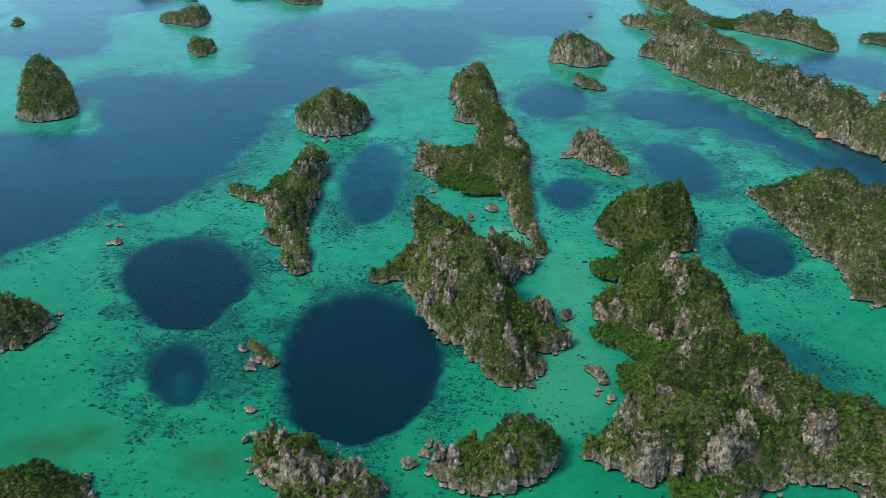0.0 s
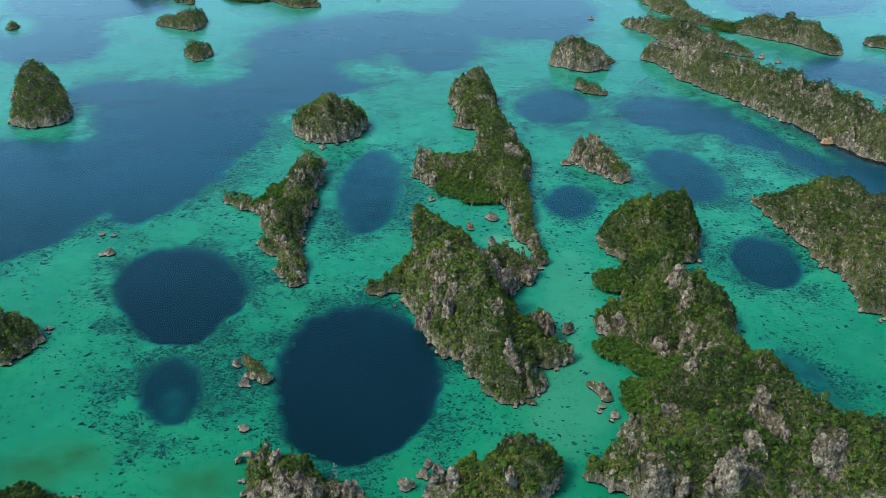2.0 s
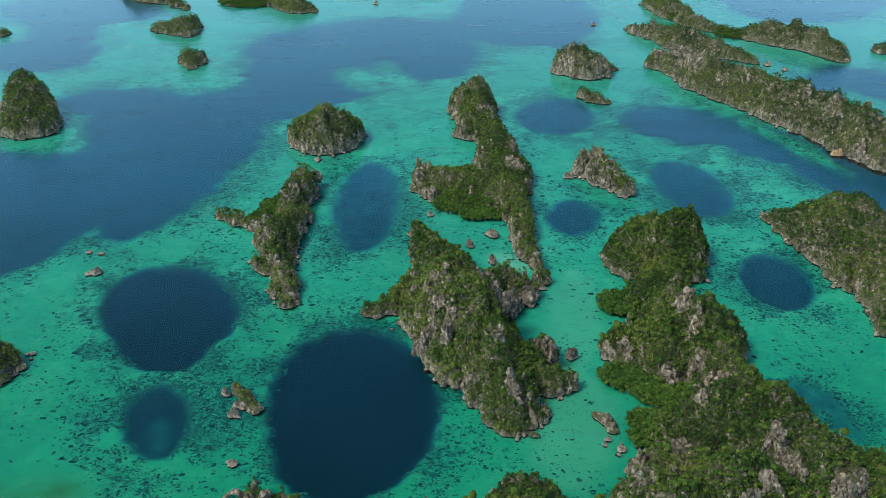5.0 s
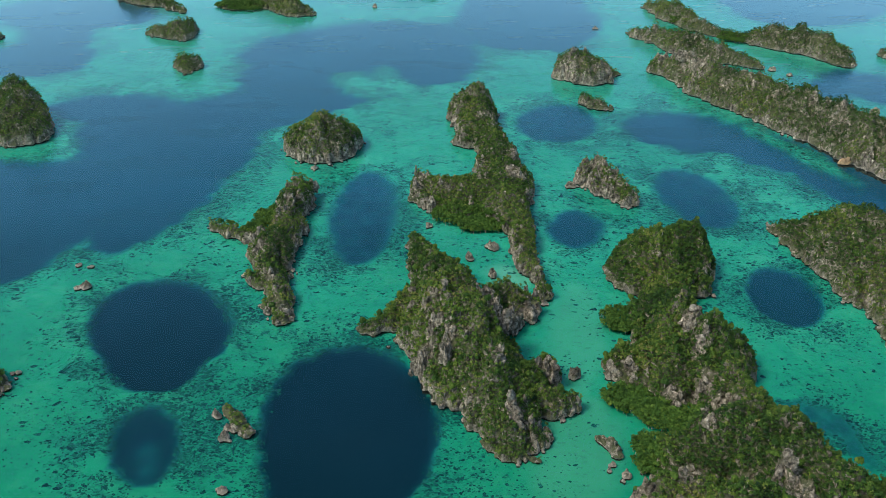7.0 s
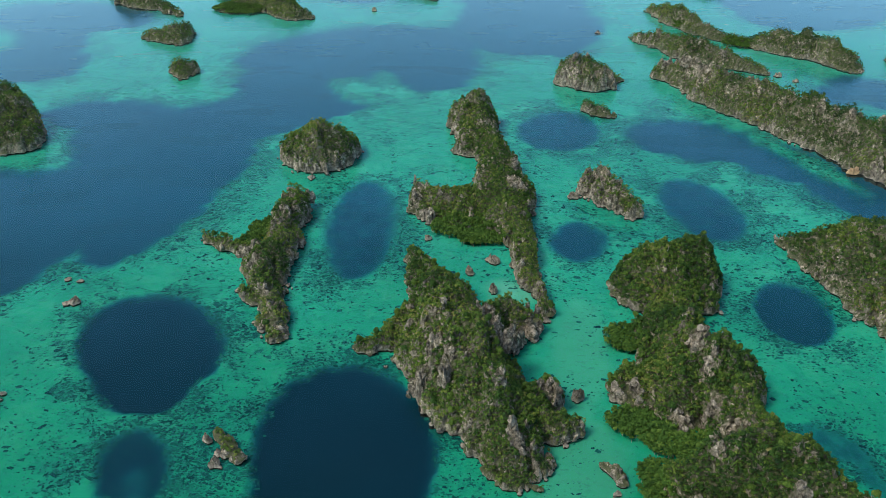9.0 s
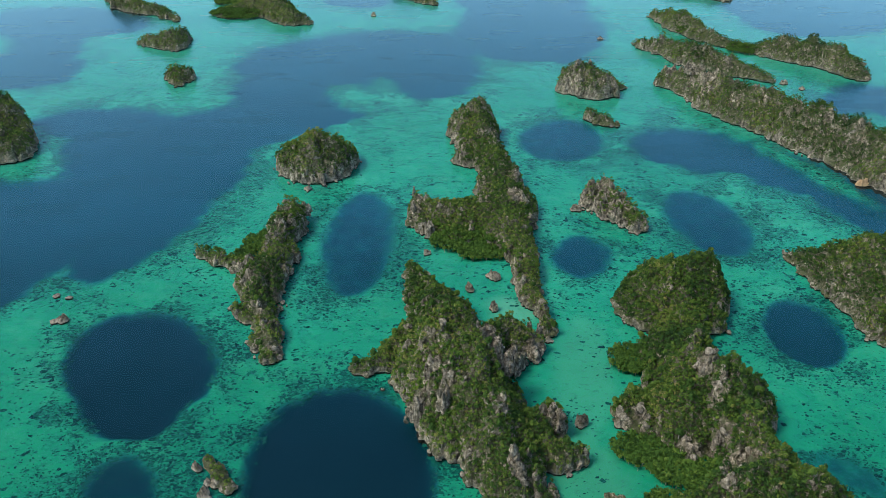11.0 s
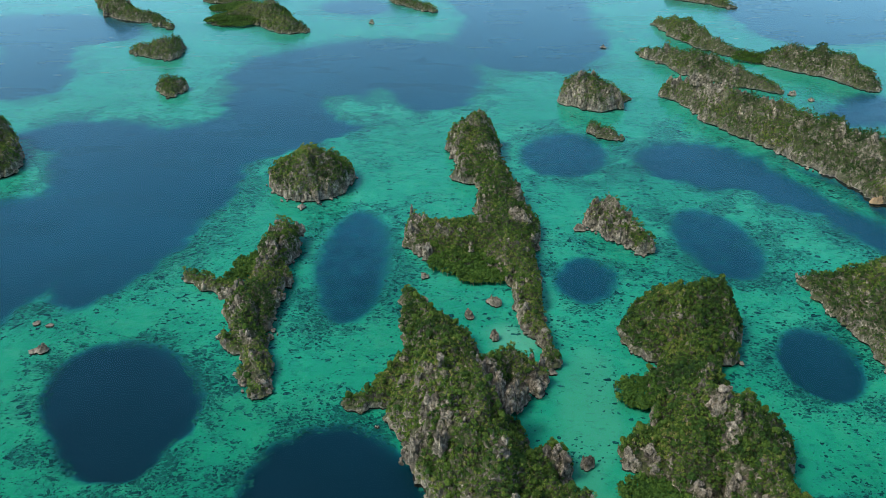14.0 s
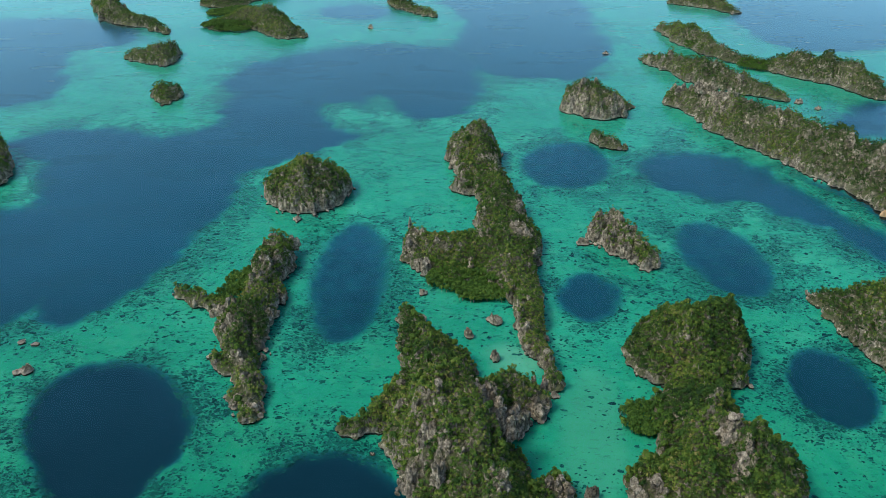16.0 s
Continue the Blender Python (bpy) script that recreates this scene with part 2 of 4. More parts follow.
DOMED = {17: 2.2, 12: 1.7, 20: 1.7}  # seeds of the islands with rounded summits
ROUND = {13, 19, 22, 23}  # and of those shaped like a dome


def spans(spines):
    return [(a, b) for s in spines for a, b in (zip(s, s[1:]) if len(s) > 1 else [(s[0], s[0])])]


def shape(spines, x, y, seed, rough=1.0, cliff=0.12):
    """How far a place lies inside the shore, and the rock's height there."""
    wx = x + rough * (7.0 * (grainy(x, y, 15, seed) - 0.5) + 4.2 * (grainy(x, y, 5.3, seed + 1) - 0.5) + 1.3 * (grainy(x, y, 2.1, seed + 2) - 0.5))
    wy = y + rough * (7.0 * (grainy(x, y, 15, seed + 3) - 0.5) + 4.2 * (grainy(x, y, 5.3, seed + 4) - 0.5) + 1.3 * (grainy(x, y, 2.1, seed + 5) - 0.5))
    inside, tall = np.full(x.shape, -99.0), np.zeros(x.shape)
    bulge = DOMED.get(seed, 1.35 if seed < 600 else 1.1)
    cleft = rough * (2.2 * np.clip(1 - 5 * np.abs(grainy(x, y, 6.5, seed + 70) - 0.5), 0, 1) + 1.0 * np.clip(1 - 4 * np.abs(grainy(x, y, 3.2, seed + 71) - 0.5), 0, 1))
    for (x0, y0, r0, h0), (x1, y1, r1, h1) in spans(spines):
        ax, ay = x1 - x0, y1 - y0
        t = np.clip(((wx - x0) * ax + (wy - y0) * ay) / max(ax * ax + ay * ay, 1e-6), 0, 1)
        r, h = r0 + (r1 - r0) * t, h0 + (h1 - h0) * t
        e = r + 0.9 * rough - np.hypot(wx - x0 - ax * t, wy - y0 - ay * t) - np.minimum(cleft, 0.35 * r)
        u = np.clip(e / r, 0, 1)
        swell = (1 - (1 - u) ** 2) ** 0.62 if seed in ROUND else 1 - (1 - u) ** bulge
        rise = h * (cliff * np.clip(u / 0.12, 0, 1) ** 0.7 + (1 - cliff) * swell)
        inside, tall = np.maximum(inside, e), tall + rise ** 6
    return inside, tall ** (1 / 6)


def bareness(x, y, seed):
    return 0.62 * grainy(x, y, 13, seed + 20) + 0.38 * grainy(x, y, 5, seed + 21)


def terrain(spines, x, y, seed, rough, cliff, bare):
    inside, h = shape(spines, x, y, seed, rough, cliff)
    ridge = lambda s, k: 1 - np.abs(2 * grainy(x, y, s, seed + k) - 1)
    crag = np.clip((bareness(x, y, seed) - bare) * 6, 0, 1)
    low = np.clip(h / 5, 0, 1)
    h = h * (1 + 0.34 * (ridge(11, 10) - 0.55) + 0.22 * (ridge(4.5, 11) - 0.5))
    h = h + crag * np.clip(h / 6, 0, 1) * (4.2 - 6.5 * cells(x, y, 5.5, seed + 30))
    h = h + low * (0.7 + crag) * (1.6 * (ridge(2.3, 12) - 0.5) + 1.5 - 3.4 * cells(x, y, 3.1, seed + 31))
    return inside, np.maximum(h, 0.35), crag


def mesh_of(name, verts, faces, material, smooth=False):
    me = bpy.data.meshes.new(name)
    me.from_pydata(verts, [], faces)
    me.materials.append(material)
    if smooth:
        me.polygons.foreach_set("use_smooth", [True] * len(me.polygons))
    return me


def fast_mesh(name, verts, loops, size, material, tint=None, flat=False):
    """A mesh of many faces with the same number of corners, from arrays."""
    me = bpy.data.meshes.new(name)
    count = len(loops) // size
    me.vertices.add(len(verts))
    me.vertices.foreach_set("co", np.asarray(verts, np.float32).ravel())
    me.loops.add(len(loops))
    me.loops.foreach_set("vertex_index", np.asarray(loops, np.int32))
    me.polygons.add(count)
    me.polygons.foreach_set("loop_start", np.arange(0, count * size, size, dtype=np.int32))
    me.polygons.foreach_set("loop_total", np.full(count, size, np.int32))
    me.update(calc_edges=True)
    me.materials.append(material)
    if flat:
        me.polygons.foreach_set("use_smooth", np.zeros(count, bool))
    if tint is not None:
        me.attributes.new("tint", "FLOAT", "POINT").data.foreach_set("value", np.asarray(tint, np.float32))
    return me


def part(name, me, parent, label="", kind=""):
    ob = new(name, me)
    ob.parent = parent
    return tagged(ob, label, "", "", kind)


def rock_mesh(name, spines, seed, step, rough=1.0, cliff=0.12, bare=0.55):
    """A limestone body with a rough top, steep sides and an undercut notch at the waterline."""
    nodes = [p for s in spines for p in s]
    x0, x1 = min(p[0] - p[2] for p in nodes) - 5, max(p[0] + p[2] for p in nodes) + 5
    y0, y1 = min(p[1] - p[2] for p in nodes) - 5, max(p[1] + p[2] for p in nodes) + 5
    gx, gy = np.meshgrid(np.arange(x0, x1, step), np.arange(y0, y1, step))
    rng = np.random.default_rng(seed)
    gx, gy = gx + rng.uniform(-0.3, 0.3, gx.shape) * step, gy + rng.uniform(-0.3, 0.3, gx.shape) * step
    inside, z, _ = terrain(spines, gx, gy, seed, rough, cliff, bare)
    ok = inside > 0
    quad = ok[:-1, :-1] & ok[1:, :-1] & ok[:-1, 1:] & ok[1:, 1:]
    index = np.arange(gx.size).reshape(gx.shape)
    q = np.stack([index[:-1, :-1][quad], index[:-1, 1:][quad], index[1:, 1:][quad], index[1:, :-1][quad]], 1)
    used, inv = np.unique(q, return_inverse=True)
    q = inv.reshape(-1, 4)
    vx, vy, vz, vd = gx.ravel()[used], gy.ravel()[used], z.ravel()[used], inside.ravel()[used]
    edges = np.concatenate([q[:, [0, 1]], q[:, [1, 2]], q[:, [2, 3]], q[:, [3, 0]]])
    key = np.sort(edges, 1)
    _, first, times = np.unique(key[:, 0] * len(used) + key[:, 1], return_index=True, return_counts=True)
    rim = edges[first[times == 1]]
    b = np.unique(rim)
    e = 0.25
    dx = (shape(spines, vx[b] + e, vy[b], seed, rough)[0] - shape(spines, vx[b] - e, vy[b], seed, rough)[0]) / (2 * e)
    dy = (shape(spines, vx[b], vy[b] + e, seed, rough)[0] - shape(spines, vx[b], vy[b] - e, seed, rough)[0]) / (2 * e)
    g = np.maximum(np.hypot(dx, dy), 0.3)
    nx, ny = dx / g, dy / g
    out = np.clip(vd[b] / g, 0, 1.3 * step)
    vx[b], vy[b] = vx[b] - nx * out, vy[b] - ny * out
    vz[b] = np.minimum(vz[b], 0.8 + 1.3 * grainy(vx[b], vy[b], 3, seed + 40))
    deep = np.minimum(1.1, 0.3 * min(p[2] for p in nodes)) * (0.5 + grainy(vx[b], vy[b], 6, seed + 41))
    low = np.column_stack([vx[b] + nx * deep, vy[b] + ny * deep, np.full(len(b), 0.12)])
    foot = np.column_stack([vx[b] + nx * deep * 0.6, vy[b] + ny * deep * 0.6, np.full(len(b), -3.0)])
    n = len(used)
    place = np.zeros(n, np.int64)
    place[b] = np.arange(len(b))
    ra, rb = rim[:, 0], rim[:, 1]
    skirt = np.stack([rb, ra, n + place[ra], n + place[rb]], 1)
    skirt2 = np.stack([n + place[rb], n + place[ra], n + len(b) + place[ra], n + len(b) + place[rb]], 1)
    free = np.ones(n)
    free[b] = 0.0
    push = free * rough * np.clip(vz / 3, 0, 1)
    vx = vx + push * 2.0 * (grainy(vx + 0.7 * vy, vz * 1.4, 2.6, seed + 50) + 0.5 * grainy(vx + 0.7 * vy, vz * 1.4, 1.1, seed + 51) - 0.75)
    vy = vy + push * 2.0 * (grainy(vy - 0.7 * vx, vz * 1.4, 2.6, seed + 52) + 0.5 * grainy(vy - 0.7 * vx, vz * 1.4, 1.1, seed + 53) - 0.75)
    verts = np.concatenate([np.column_stack([vx, vy, vz]), low, foot])
    faces = np.concatenate([q, skirt, skirt2])
    return fast_mesh(name, verts, faces.ravel(), 4, ROCK, None, True)


def boulder_mesh(seed):
    """A rough block about two metres across."""
    me = rock_mesh("shore_boulder", [[(0, 0, 3.0, 4.2), (1.2, 0.8, 2.2, 3.0)]], 900 + seed, 0.9, 0.7, 0.35, 0.3)
    me.materials[0] = BARE
    me.transform(Matrix.Scale(1 / 3, 4))
    return me


BOULDERS = [boulder_mesh(i) for i in range(5)]


def chisel(seed, fine):
    """A block of about one metre, knocked into facets."""
    bm = bmesh.new()
    bmesh.ops.create_icosphere(bm, subdivisions=fine, radius=1.0)
    v = np.array([p.co[:] for p in bm.verts])
    f = np.array([[p.index for p in q.verts] for q in bm.faces])
    bm.free()
    p = np.random.default_rng(seed)
    for i in range(13):
        cut = p.normal(size=3)
        cut /= np.linalg.norm(cut)
        over = np.maximum(v @ cut - p.uniform(0.38, 0.75), 0)
        v = v - over[:, None] * cut
    return 1.2 * v * p.uniform(0.88, 1.1, (len(v), 1)), f


CHIPS = [chisel(60 + i, 1) for i in range(14)]
FINE_CHIPS = [chisel(80 + i, 2) for i in range(10)]


def knobs(rng, me, weight, each, size, chips=CHIPS):
    """Rough blocks weathered out of a rock surface, one to so many square metres of it."""
    co = np.zeros(len(me.vertices) * 3, np.float32)
    me.vertices.foreach_get("co", co)
    q = np.zeros(len(me.loops), np.int32)
    me.loops.foreach_get("vertex_index", q)
    co, q = co.reshape(-1, 3).astype(float), q.reshape(-1, 4)
    a, b, c, d = (co[q[:, i]] for i in range(4))
    normal = np.cross(c - a, d - b)
    area = np.linalg.norm(normal, axis=1) / 2
    normal = normal / (2 * area[:, None] + 1e-9)
    middle = (a + b + c + d) / 4
    chance = np.where(middle[:, 2] > 0.1, area * weight(middle, normal), 0)
    n = int(chance.sum() / each)
    if n < 3:
        return None
    f = rng.choice(len(q), n, p=chance / chance.sum())
    u, v = rng.uniform(0, 1, (n, 1)), rng.uniform(0, 1, (n, 1))
    at = (a[f] * (1 - u) + b[f] * u) * (1 - v) + (d[f] * (1 - u) + c[f] * u) * v
    s = size * np.clip(rng.lognormal(0, 0.38, n), 0.45, 2.2)
    at = at - normal[f] * (0.55 * s)[:, None]
    wide = np.column_stack([s * rng.uniform(0.75, 1.2, n), s * rng.uniform(0.75, 1.2, n), s * rng.uniform(0.8, 1.6, n)])
    turn = rng.uniform(0, 2 * math.pi, n)
    kind = rng.integers(0, len(chips), n)
    loops, chips = chips[0][1], np.array([k[0] for k in chips])[kind] * wide[:, None]
    cs, sn = np.cos(turn)[:, None], np.sin(turn)[:, None]
    verts = np.stack([chips[..., 0] * cs - chips[..., 1] * sn, chips[..., 0] * sn + chips[..., 1] * cs, chips[..., 2]], 2) + at[:, None]
    m = verts.shape[1]
    loops = (loops.ravel()[None] + m * np.arange(n)[:, None]).ravel()
    return fast_mesh("weathered_rock", verts.reshape(-1, 3), loops, 3, BARE, None, True)


def crowns(rng, at, radius, height, leaves, tint, flat=1.0):
    """Leaf clumps for many trees at once: corners, face loops and tints."""
    n = len(at)
    k = 6
    away = rng.normal(size=(n, k, 3))
    away[..., 2] = np.abs(away[..., 2]) * 0.8
    away /= np.linalg.norm(away, axis=2, keepdims=True)
    clump = away * radius[:, None, None] * np.array([0.50, 0.50, 0.78 * flat]) * rng.uniform(0.45, 1.1, (n, k, 1))
    which = rng.integers(0, k, (n, leaves))
    d = rng.normal(size=(n, leaves, 3))
    d[..., 2] = np.abs(d[..., 2]) - 0.25
    d /= np.linalg.norm(d, axis=2, keepdims=True)
    c = np.take_along_axis(clump, which[..., None], 1) + d * (radius[:, None, None] * 0.50) * rng.uniform(0.75, 1.05, (n, leaves, 1)) * np.array([1, 1, 0.9])
    c = c + at[:, None, :] + np.array([0, 0, 1.0]) * (height - 0.45 * radius)[:, None, None]
    normal = d + 0.38 * rng.normal(size=d.shape)
    normal[..., 2] += 0.35
    normal /= np.linalg.norm(normal, axis=2, keepdims=True)
    side = np.cross(normal, rng.normal(size=d.shape))
    side /= np.linalg.norm(side, axis=2, keepdims=True) + 1e-9
    other = np.cross(normal, side)
    s = (radius[:, None] * rng.uniform(0.17, 0.36, (n, leaves)))[..., None]
    a, b = side * s, other * s * rng.uniform(0.6, 1.0, (n, leaves, 1))
    verts = np.stack([c - a - b * 0.7, c + a - b * 0.7, c + a * rng.uniform(-0.6, 0.6, (n, leaves, 1)) + b * 1.3], 2).reshape(-1, 3)
    shade = np.repeat(np.clip(tint[:, None] + rng.normal(0, 0.07, (n, leaves)), 0, 1).ravel(), 3)
    return verts, np.arange(len(verts)), shade


def stems(rng, at, height, thick):
    """A tapered, slightly bent four-sided trunk for each tree."""
    n = len(at)
    lean = rng.normal(0, 0.08, (n, 2)) * height[:, None]
    rings = []
    for f, w in ((-0.12, 1.0), (0.45, 0.75), (0.95, 0.4)):
        for i in range(4):
            ang = i * math.pi / 2
            rings.append(np.column_stack([at[:, 0] + lean[:, 0] * f + thick * w * math.cos(ang), at[:, 1] + lean[:, 1] * f + thick * w * math.sin(ang), at[:, 2] + height * f]))
    verts = np.stack(rings, 1).reshape(-1, 3)
    face = np.array([[r * 4 + i, r * 4 + (i + 1) % 4, r * 4 + 4 + (i + 1) % 4, r * 4 + 4 + i] for r in (0, 1) for i in range(4)])
    return verts, (face.ravel()[None] + 12 * np.arange(n)[:, None]).ravel()


TREES = []


def island(label, spines, seed, step=0.9, rough=1.0, cliff=0.12, bare=0.55, spacing=2.2, leaves=60, mangroves=(), emergent=0, outcrops=(), crown=1.2, boulders=0, stained=()):
    base = tagged(new("karst_island"), label, "island", "karst islands in the lagoon")
    nodes = [p for s in spines for p in s]
    base.location = (nodes[0][0], nodes[0][1], 0)
    back_to = Matrix.Translation(-base.location)
    me = rock_mesh("rock_body", spines, seed, step, rough, cliff, bare)
    me.transform(back_to)
    part("rock_body", me, base, "weathered grey limestone with an undercut waterline")
    grit = np.random.default_rng(seed + 800)
    block = 1.2 if step < 0.7 else 1.25 if step < 1.0 else 1.7

    def showing(p, nrm):
        x, y = p[:, 0] + base.location.x, p[:, 1] + base.location.y
        crag = np.clip((bareness(x, y, seed) - bare) * 6, 0, 1)
        return np.clip(0.01 + crag ** 1.5 + (0.3 if bare < 0.8 else 0.06) * np.clip((0.5 - nrm[:, 2]) * 3, 0, 1) * (grainy(x, y, 9, seed + 90) > 0.52), 0, 1) + 0.35 * (p[:, 2] < 1.8)

    extra = knobs(grit, me, showing, 3.0 * block ** 2, block)
    if extra:
        part("weathered_rock", extra, base, "jagged pale blocks standing out of the limestone", "stuff")
    for i, (ox, oy, r, h) in enumerate(outcrops):
        foot = float(terrain(spines, np.array([float(ox)]), np.array([float(oy)]), seed, rough, cliff, bare)[1][0])
        k = 2.0
        spur = random.Random(seed * 50 + i)
        lean = spur.uniform(0, math.pi)
        humps = [(0, 0, r * k * 0.62, (h + 4.2) * k)]
        for j in range(5):
            away, drift = spur.uniform(-0.95, 0.95) * r * k, spur.uniform(-0.35, 0.35) * r * k
            humps.append((away * math.cos(lean) - drift * math.sin(lean), away * math.sin(lean) + drift * math.cos(lean), r * k * spur.uniform(0.28, 0.5), ((h + 4.2) * spur.uniform(0.55, 0.95)) * k))
        me = rock_mesh("rock_outcrop", [[p] for p in humps], seed * 60 + i, 0.9, 1.3, 0.2, 0.3)
        me.transform(Matrix.Translation((ox, oy, foot - 2.5)) @ Matrix.Scale(1 / k, 4))
        me.transform(back_to)
        crest = part("rock_outcrop", me, base)
        extra = knobs(grit, me, lambda p, nrm: np.ones(len(p)), 3.6, 1.05, FINE_CHIPS)
        if extra:
            part("weathered_rock", extra, crest, "", "stuff")
    for ox, oy, r, h in stained:
        me = rock_mesh("ochre_rock_face", [[(0, 0, r * 2, h * 2), (r, 0, r * 1.6, h * 1.4)]], seed * 60 + 59, 0.9, 0.9, 0.32, 0.3)
        me.materials[0] = OCHRE
        me.transform(Matrix.Translation((ox, oy, 0)) @ Matrix.Scale(0.5, 4))
        me.transform(back_to)
        part("ochre_rock_face", me, base, "ochre iron-stained rock face at the waterline")
    rng = np.random.default_rng(seed + 500)
    x0, x1 = min(p[0] - p[2] for p in nodes) - 5, max(p[0] + p[2] for p in nodes) + 5
    y0, y1 = min(p[1] - p[2] for p in nodes) - 5, max(p[1] + p[2] for p in nodes) + 5
    gx, gy = np.meshgrid(np.arange(x0, x1, spacing), np.arange(y0, y1, spacing))
    gx, gy = gx.ravel(), gy.ravel()
    inside, z, crag = terrain(spines, gx, gy, seed, rough, cliff, bare)
    near = inside > -2.5
    gx, gy, z = gx[near], gy[near], z[near]
    rise = np.hypot(terrain(spines, gx + 1.2, gy, seed, rough, cliff, bare)[1] - z, terrain(spines, gx, gy + 1.2, seed, rough, cliff, bare)[1] - z) / 1.2
    often = np.clip(np.round((0.62 if step < 1 else 0.8) * np.sqrt(1 + rise * rise)), 1, 4).astype(int)  # steep ground carries more trees to the square metre of plan
    gx, gy = np.repeat(gx, often), np.repeat(gy, often)
    gx, gy = gx + rng.uniform(-0.5, 0.5, gx.shape) * spacing, gy + rng.uniform(-0.5, 0.5, gx.shape) * spacing
    inside, z, crag = terrain(spines, gx, gy, seed, rough, cliff, bare)
    zx, zy = terrain(spines, gx + 0.8, gy, seed, rough, cliff, bare)[1], terrain(spines, gx, gy + 0.8, seed, rough, cliff, bare)[1]
    slope = np.hypot(zx - z, zy - z) / 0.8
    keep = (inside > rng.uniform(0.3, 2.0, gx.shape)) & (slope < rng.uniform(6.0, 20.0, gx.shape) * (3 if bare > 0.8 or seed in ROUND else 1)) & (crag < rng.uniform(0.35, 1.25, gx.shape)) & (z > 1.0)
    for ox, oy, r, h in outcrops:
        keep &= np.hypot(gx - ox, gy - oy) > r * 0.85
    at = np.column_stack([gx, gy, z - 0.6])[keep]
    n = len(at)
    if n:
        size = rng.uniform(0.75, 1.25, n) * (0.8 + 0.5 * grainy(at[:, 0], at[:, 1], 17, seed + 60))
        radius, height = crown * size, 2.4 * crown * size * rng.uniform(0.8, 1.25, n)
        tint = np.clip(0.20 + 0.55 * grainy(at[:, 0], at[:, 1], 22, seed + 61) + rng.normal(0, 0.2, n), 0, 1)
        lone = np.zeros(n, bool)
        if emergent:
            firm = np.flatnonzero((slope[keep] < 2.5) & (crag[keep] < 0.15))
            lone[rng.choice(firm, min(len(firm), emergent), replace=False)] = True
            TREES.extend((tuple(p), float(s)) for p, s in zip(at[lone], size[lone]))
        rest = ~lone
        v, loops, shade = crowns(rng, at[rest], radius[rest], height[rest], leaves, tint[rest])
        me = fast_mesh("scrub_forest", v, loops, 3, LEAF, shade)
        me.transform(back_to)
        part("scrub_forest", me, base, "dense olive-green scrub canopy on the rock", "stuff")
        some = np.flatnonzero(rest)[::14]
        v, loops = stems(rng, at[some], height[some] * 1.15, 0.10 * size[some])
        me = fast_mesh("woody_understorey", v, loops, 4, BARK)
        me.transform(back_to)
        part("woody_understorey", me, base, "thin pale trunks under the canopy", "stuff")
    shore = np.flatnonzero((inside > -2.2) & (inside < 0.2))
    for i in (rng.choice(shore, min(len(shore), boulders), replace=False) if boulders else ()):
        size = rng.uniform(0.5, 1.5)
        ob = part("shore_boulder", BOULDERS[int(rng.integers(len(BOULDERS)))], base)
        ob.matrix_local = back_to @ pose(gx[i], gy[i], -0.15, 0, 0, rng.uniform(0, 360)) @ Matrix.Diagonal((size, size, size * rng.uniform(0.7, 1.3), 1))
    if mangroves:
        pts = []
        for mx, my, mr, _ in mangroves:
            for _ in range(int(mr * mr * 2.3)):
                a, d = rng.uniform(0, 2 * math.pi), mr * math.sqrt(rng.uniform(0, 1))
                pts.append((mx + d * math.cos(a), my + d * math.sin(a), 0.0))
        at = np.array(pts)
        at[:, 2] = np.where(shape(spines, at[:, 0], at[:, 1], seed, rough, cliff)[0] > 0.5, np.minimum(terrain(spines, at[:, 0], at[:, 1], seed, rough, cliff, bare)[1], 3.0), -0.6)
        size = rng.uniform(0.8, 1.25, len(at))
        v, loops, shade = crowns(rng, at, 1.5 * size, 3.2 * size, leaves + 12, np.clip(rng.normal(0.5, 0.2, len(at)), 0, 1))
        me = fast_mesh("mangrove_thicket", v, loops, 3, MANGROVE, shade)
        me.transform(back_to)
        part("mangrove_thicket", me, base, "bright green mangroves at the water's edge", "stuff")
        v, loops = stems(rng, at[::4], 2.8 * size[::4], 0.10 * size[::4])
        me = fast_mesh("mangrove_stems", v, loops, 4, BARK)
        me.transform(back_to)
        part("mangrove_stems", me, base, "", "stuff")
    return base


# ---- lagoon ----
def oval(e, x, y):
    """Roughly how many metres a place lies inside an ellipse."""
    cx, cy, a, b, turn = e
    c, s = math.cos(radians(turn)), math.sin(radians(turn))
    u, v = ((x - cx) * c + (y - cy) * s) / a, ((y - cy) * c - (x - cx) * s) / b
    k = np.sqrt(u * u + v * v) + 1e-6
    return k * (1 - k) / np.sqrt((u / a) ** 2 + (v / b) ** 2 + 1e-12)


HOLES = [(-140, 398, 45, 33, 126, 8), (-136, 372, 30, 22, 123, 8), (-38, 323, 56, 38, 99, 8.4), (-42, 300, 37, 29, 104, 8.4), (-121, 311, 25, 14, 112, 6.0), (-47, 518, 65, 23, 90, 4.8), (81, 497, 26, 18, 76, 6), (91, 673, 43, 33, 74, 4.8), (165, 541, 45, 26, 97, 5), (181, 423, 29, 19, 84, 6), (164, 325, 16, 9, 132, 2), (171, 307, 15, 6, 104, 2)]
